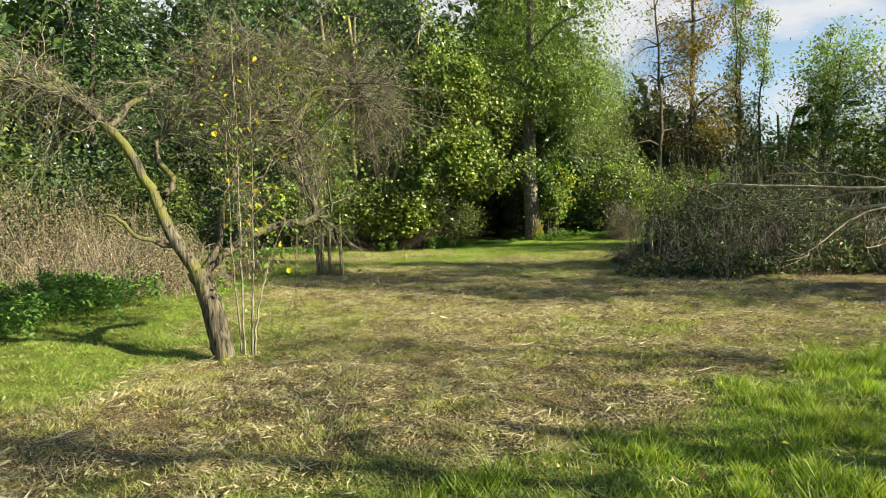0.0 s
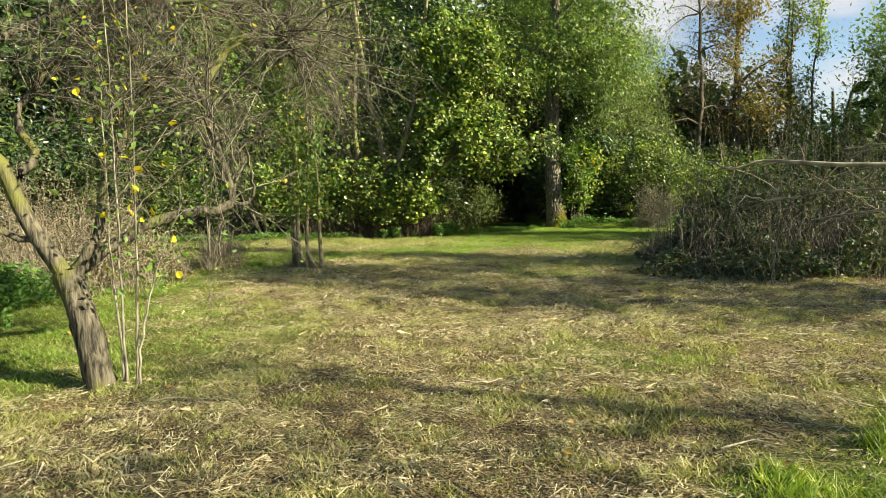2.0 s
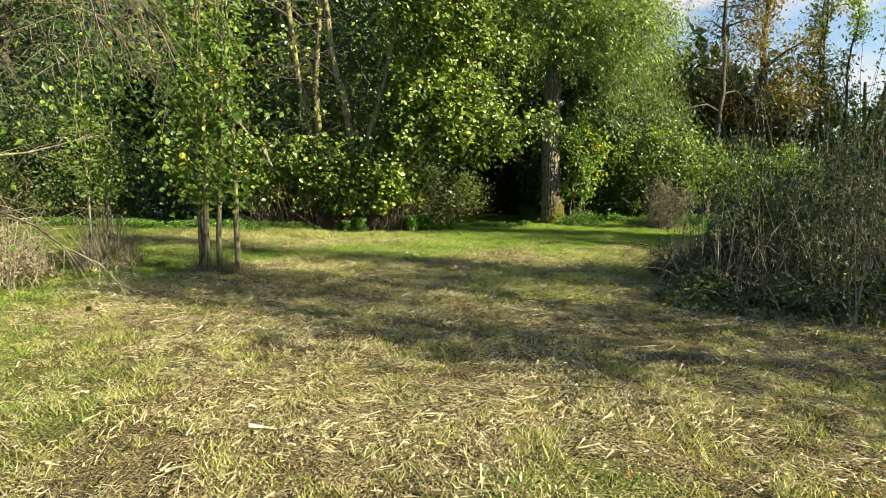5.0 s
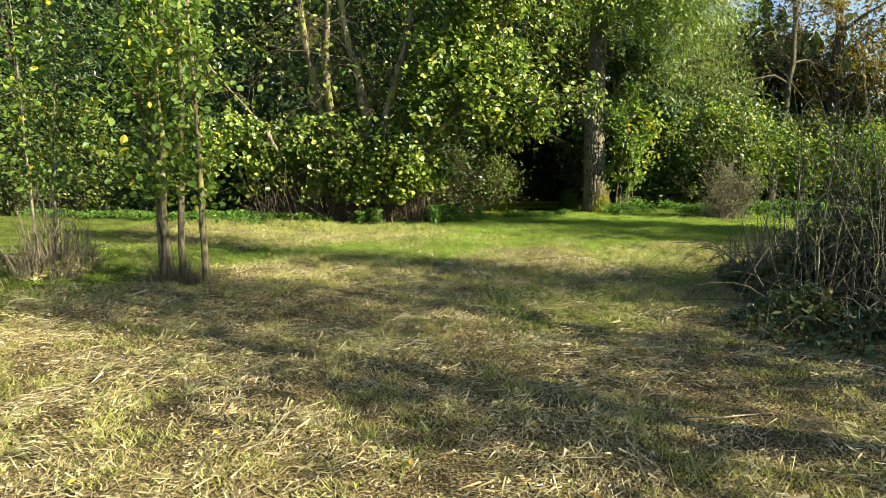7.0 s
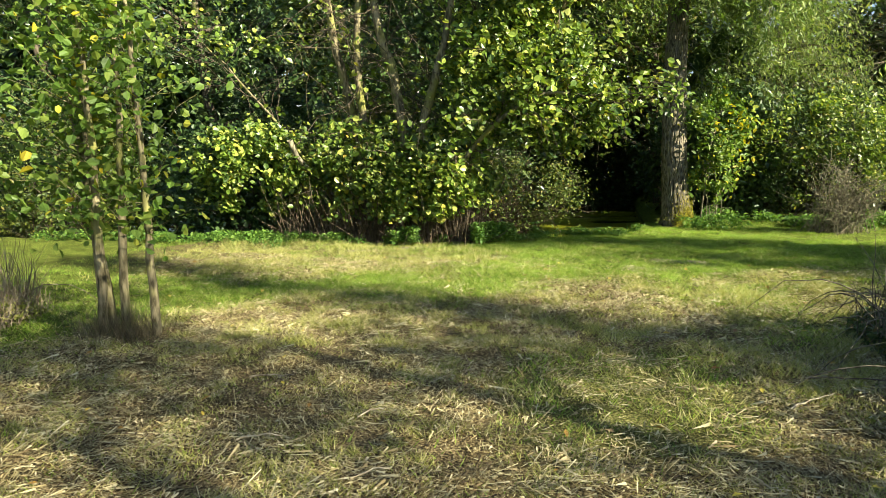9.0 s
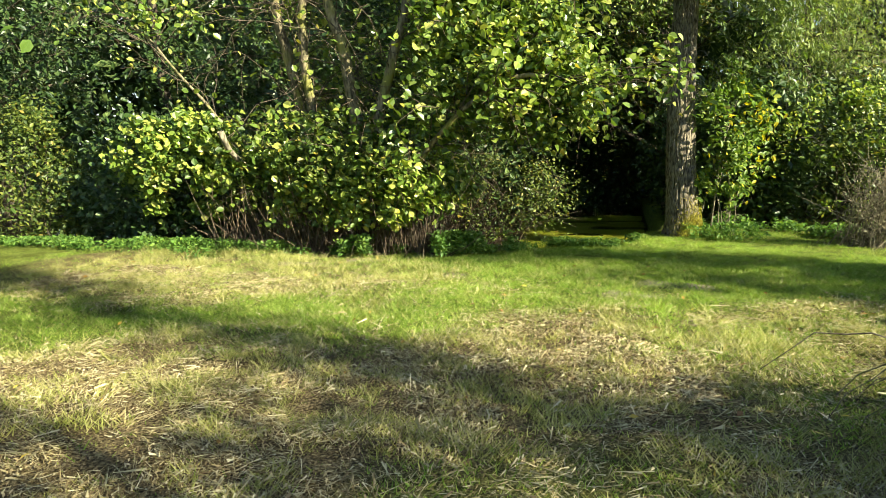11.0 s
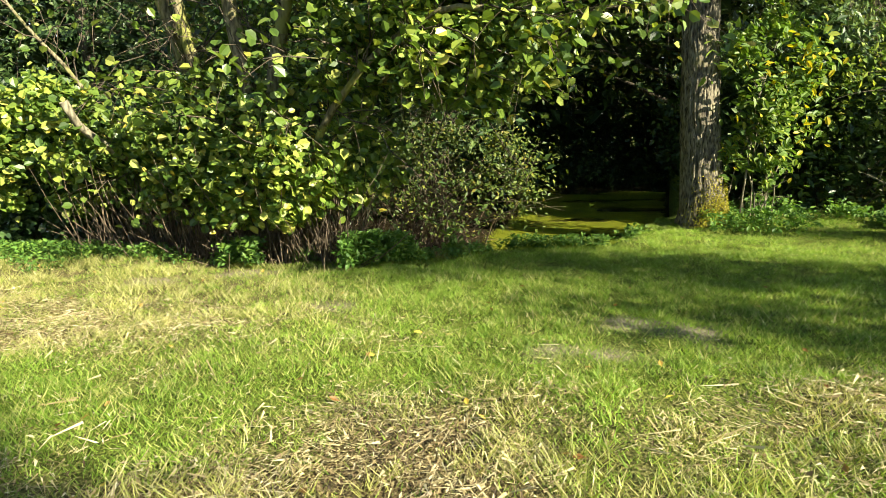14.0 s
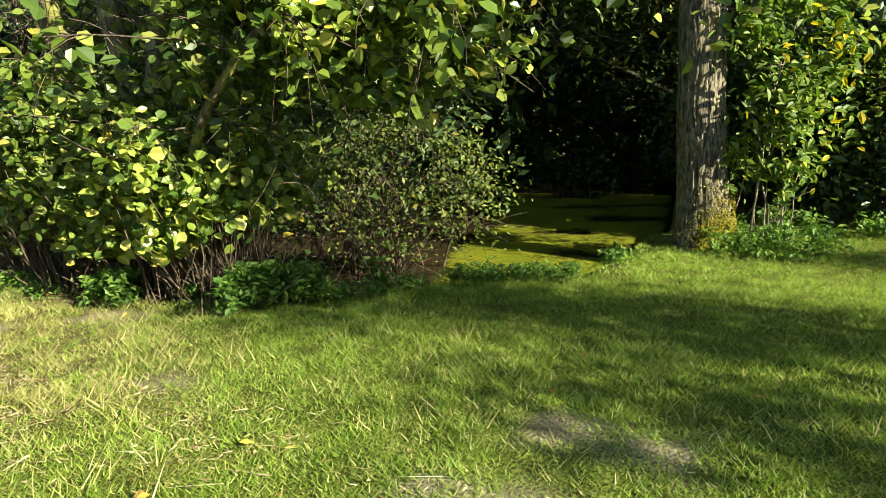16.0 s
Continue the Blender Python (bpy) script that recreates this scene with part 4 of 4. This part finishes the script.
thicket("withered_thicket", ((-5.0, 11.6), (1.15, 1.5)), 0.8, "low withered grass and bramble edge", DEADLEAF, 9000, 0.045, 420, 0.95, 80, DRY_STEM, heads=3000)
thicket("dry_grass_clump", ((-3.95, 13.3), (0.45, 0.5)), 0.4, "clump of tall dry grass stems", STUBBLE, 1500, 0.05, 380, 0.85, 10, DRY_STEM)


def build_overhanging_tree():
    """A bare old tree beside the walk whose thin boughs reach in front of the bramble heap."""
    o = np.array([5.2, 2.5, 0.0])
    root = thing("dead_tree", 5.2, 2.5, float(height(5.2, 2.5)), "leaning dead tree with thin pale bare boughs", "tree")
    trunk = path([(0, 0, -0.1), (0.03, 0.05, 0.8), (-0.08, 0.08, 1.7), (-0.1, 0.2, 2.6)], 14, 0.006)
    part("trunk", tube_mesh("trunk", trunk[None], np.linspace(0.11, 0.06, 14)[None] * np.r_[1.3, 1.1, np.ones(12)], APPLE_BARK, 12, 0.004), root)
    lines = [
        ([(5.14, 2.57, 1.5), (4.3, 3.2, 1.68), (3.4, 3.95, 1.58), (2.85, 4.3, 1.5), (2.35, 4.55, 1.53), (2.05, 4.72, 1.56), (1.92, 4.92, 1.54), (1.85, 5.08, 1.57)], 0.02, 0.0035),
        ([(5.14, 2.57, 1.3), (4.4, 3.1, 1.5), (3.6, 3.75, 1.46), (2.95, 4.2, 1.4), (2.6, 4.4, 1.37), (2.45, 4.8, 1.34), (2.4, 5.15, 1.27)], 0.018, 0.003),
        ([(2.95, 4.2, 1.4), (2.7, 4.22, 1.34), (2.45, 4.2, 1.2), (2.3, 4.16, 1.08), (2.22, 4.2, 1.1)], 0.007, 0.003),
        ([(2.85, 4.3, 1.5), (2.6, 4.6, 1.44), (2.4, 4.9, 1.42), (2.2, 5.2, 1.38), (2.1, 5.4, 1.4)], 0.008, 0.003),
        ([(3.1, 4.15, 1.5), (2.85, 4.45, 1.58), (2.6, 4.75, 1.63), (2.4, 4.9, 1.62)], 0.008, 0.003),
        ([(2.9, 4.25, 1.42), (2.75, 4.25, 1.25), (2.78, 4.3, 1.12), (2.95, 4.35, 1.15), (3.1, 4.4, 1.22)], 0.006, 0.002)]
    P = []
    for pts, r0, r1 in lines:
        q = path(pts, 22, 0.006) - o
        P.append(q)
        part("bough", tube_mesh("bough", q[None], np.linspace(r0, r1, 22)[None], DRY_STEM, 7), root)
    Q, QR = twigs_from(np.array(P)[:, 8:20], 70, 0.17, 0.1, 0.0025, 6, 0.0)
    for q, w in zip(Q, QR):
        part("twig", tube_mesh("twig", q[None], w[None], DRY_STEM, 4), root)


build_overhanging_tree()
rods("elder_shoot", 4.7, 10.9, "thin bare upright shoot before the bramble heap", [(0, 0, 0.12, 0, 1.7), (0.1, 0.1, -0.1, 0.1, 1.3)], 0.011, BRAMBLE, 60, 0.05, twig_n=8, twig_l=0.3, big=False)
rods("elder_shoot", 3.95, 12.4, "thin bare upright shoots before the bramble heap", [(0, 0, 0.15, 0, 2.2), (0.12, 0.1, 0.3, 0.1, 2.4), (-0.1, 0.15, -0.05, 0.1, 1.9)], 0.012, BRAMBLE, 120, 0.05, twig_n=14, twig_l=0.3, big=False)


# ---- nettles and verge herbs ----
def herbs(name, x, y, h, count, size, label, material=None, category="plants"):
    ok = field(x, y, 1.3, 1) > 0.42
    x, y = x[ok], y[ok]
    n = len(x)
    i = rng.integers(0, n, count)
    h = h * (0.4 + 1.2 * field(x, y, 1.7, 3))
    hh = h[i] * rng.uniform(0.15, 1.0, count)
    C = np.stack([x[i] + rng.normal(0, 0.05, count), y[i] + rng.normal(0, 0.05, count), height(x[i], y[i]) + hh + 0.01], 1)
    root = thing(name, float(x.mean()), float(y.mean()), 0, label, category, kind="stuff")
    o = np.array([x.mean(), y.mean(), 0])
    part("leaves", leaves("leaves", C - o, size, material or NETTLE, up=0.8, narrow=0.7), root)
    b = np.stack([x, y, height(x, y) - 0.03], 1) - o
    t = b + np.stack([rng.normal(0, 0.04, n), rng.normal(0, 0.04, n), h * rng.uniform(0.6, 1.05, n)], 1)
    s = np.linspace(0, 1, 4)[None, :, None]
    part("stalks", tube_mesh("stalks", b[:, None] * (1 - s) + t[:, None] * s, np.full((n, 4), 0.0022), NETTLE, 3), root)


nx, ny = rng.normal(-6.0, 0.9, 420), rng.normal(9.0, 1.0, 420)
herbs("nettle_bed", nx, ny, 0.42, 9000, 0.075, "bed of green nettles before the withered thicket")
vx = rng.uniform(-8, 2.4, 1500)
herbs("verge_herbs", vx, bank(vx) - np.abs(rng.normal(0.0, 0.18, 1500)) + 0.05, 0.13, 20000, 0.05, "low green herbs along the pond bank")
vx = rng.normal(-0.9, 0.5, 260)
herbs("bank_nettles", vx, bank(vx) - np.abs(rng.normal(0.05, 0.2, 260)), 0.3, 5000, 0.075, "bright green nettles on the pond bank")
vx, vy = rng.uniform(3.2, 9.5, 1300), rng.normal(23.0, 0.35, 1300)
herbs("wood_edge_herbs", vx, vy, 0.26, 16000, 0.07, "green herbs along the wood edge")
vx, vy = rng.uniform(-9, -3.6, 700), rng.normal(18.9, 0.25, 700)
herbs("verge_herbs", vx, vy, 0.16, 4500, 0.06, "low green herbs along the pond bank")


def build_pond_weed():
    """Yellow-green weed trailing on the water."""
    n = 90000
    x, y = rng.uniform(-1.0, 2.5, n), rng.uniform(20.6, 29.5, n)
    f = field(x * 0.7 + y * 0.25 + 3, y * 1.6 - x * 0.5, 1.1, 1)
    left = 0.55 - 0.16 * (y - 21.5) + 0.5 * (field(y, y * 0.3, 0.9, 2) - 0.5)
    m = (pond_depth(x, y) > 0.35) & (f > 0.42) & (x > left) & (rng.uniform(0, 1, n) < 0.15 + 0.75 * smooth(f, 0.44, 0.62))
    x, y = x[m], y[m]
    n = len(x)
    a = 2.85 + (field(x, y, 0.7, 4) - 0.5) * 1.6 + rng.normal(0, 0.2, n)
    L = rng.uniform(0.05, 0.2, n)
    c = np.stack([x, y, -0.292 + rng.uniform(0, 0.02, n)], 1)
    D = np.stack([np.cos(a), np.sin(a), rng.normal(0, 0.05, n)], 1) * L[:, None]
    S = np.stack([-np.sin(a), np.cos(a), np.zeros(n)], 1) * 0.007
    V = np.stack([c - D - S, c - D + S, c + D], 1)
    tagged(new("pond_weed", mesh_of("pond_weed", V, np.arange(3 * n).reshape(-1, 3), WEED)), "yellow-green weed trailing on the pond water", "pond weed", kind="stuff")


build_pond_weed()


# ---- sticks and stalks on the ground ----
STICKS = [(0.75, 6.6, 0.5, 0.2, PALE_WOOD), (-0.12, 11.45, 0.4, 0.5, PALE_WOOD), (0.35, 11.9, 0.3, 0.9, PALE_WOOD), (-1.45, 6.3, 0.8, -0.1, PALE_WOOD),
          (1.7, 9.0, 1.3, 0.05, BROWN_TWIG), (3.3, 11.9, 1.0, 0.6, DRY_STEM), (1.1, 8.8, 1.4, -0.15, DRY_STEM), (2.6, 10.2, 0.9, 0.3, DRY_STEM),
          (0.6, 11.2, 0.35, 0.8, PALE_WOOD), (-0.5, 12.3, 0.5, 0.3, DRY_STEM), (2.9, 12.6, 0.8, 0.8, PALE_WOOD), (2.2, 5.3, 0.6, 0.2, PALE_WOOD), (3.4, 13.0, 1.4, -0.1, BROWN_TWIG)]
for x, y, L, a, material in STICKS:
    L *= 0.6
    z = height(x, y) + 0.03
    q = path([(-L / 2, 0, 0), (0, rng.normal(0, 0.03), 0.015), (L / 2, 0, 0)], 8, 0.004)
    me = tube_mesh("stick", q[None], np.linspace(0.006, 0.003, 8)[None], material, 6)
    ob = tagged(new("stick", me), "broken dry stick lying on the mown straw", "stick", "sticks")
    ob.matrix_world = pose(x, y, float(z), 0, 0, math.degrees(a))


# ---- clouds far off ----
def build_clouds():
    m, n, bsdf, out = nodes_of("cloud")
    em, tr, mx = n.nodes.new("ShaderNodeEmission"), n.nodes.new("ShaderNodeBsdfTransparent"), n.nodes.new("ShaderNodeMixShader")
    em.inputs[0].default_value, em.inputs[1].default_value = (0.95, 0.97, 1.0, 1), 0.32
    n.links.new(ramp(n, tex(n, 0.011, 7, (1, 1, 2.2)), [(0.45, (0, 0, 0)), (0.57, (1, 1, 1))]), mx.inputs[0])
    n.links.new(tr.outputs[0], mx.inputs[1])
    n.links.new(em.outputs[0], mx.inputs[2])
    n.links.new(mx.outputs[0], out.inputs[0])
    a = np.radians(np.linspace(25, 155, 27))
    V = np.array([[400 * np.cos(t), 400 * np.sin(t), z] for t in a for z in (-5, 260)])
    F = np.array([[2 * k, 2 * k + 2, 2 * k + 3, 2 * k + 1] for k in range(26)])
    tagged(new("backdrop", mesh_of("backdrop", V, F, m)), "white broken clouds low in the blue sky", "sky", kind="structure")


build_clouds()
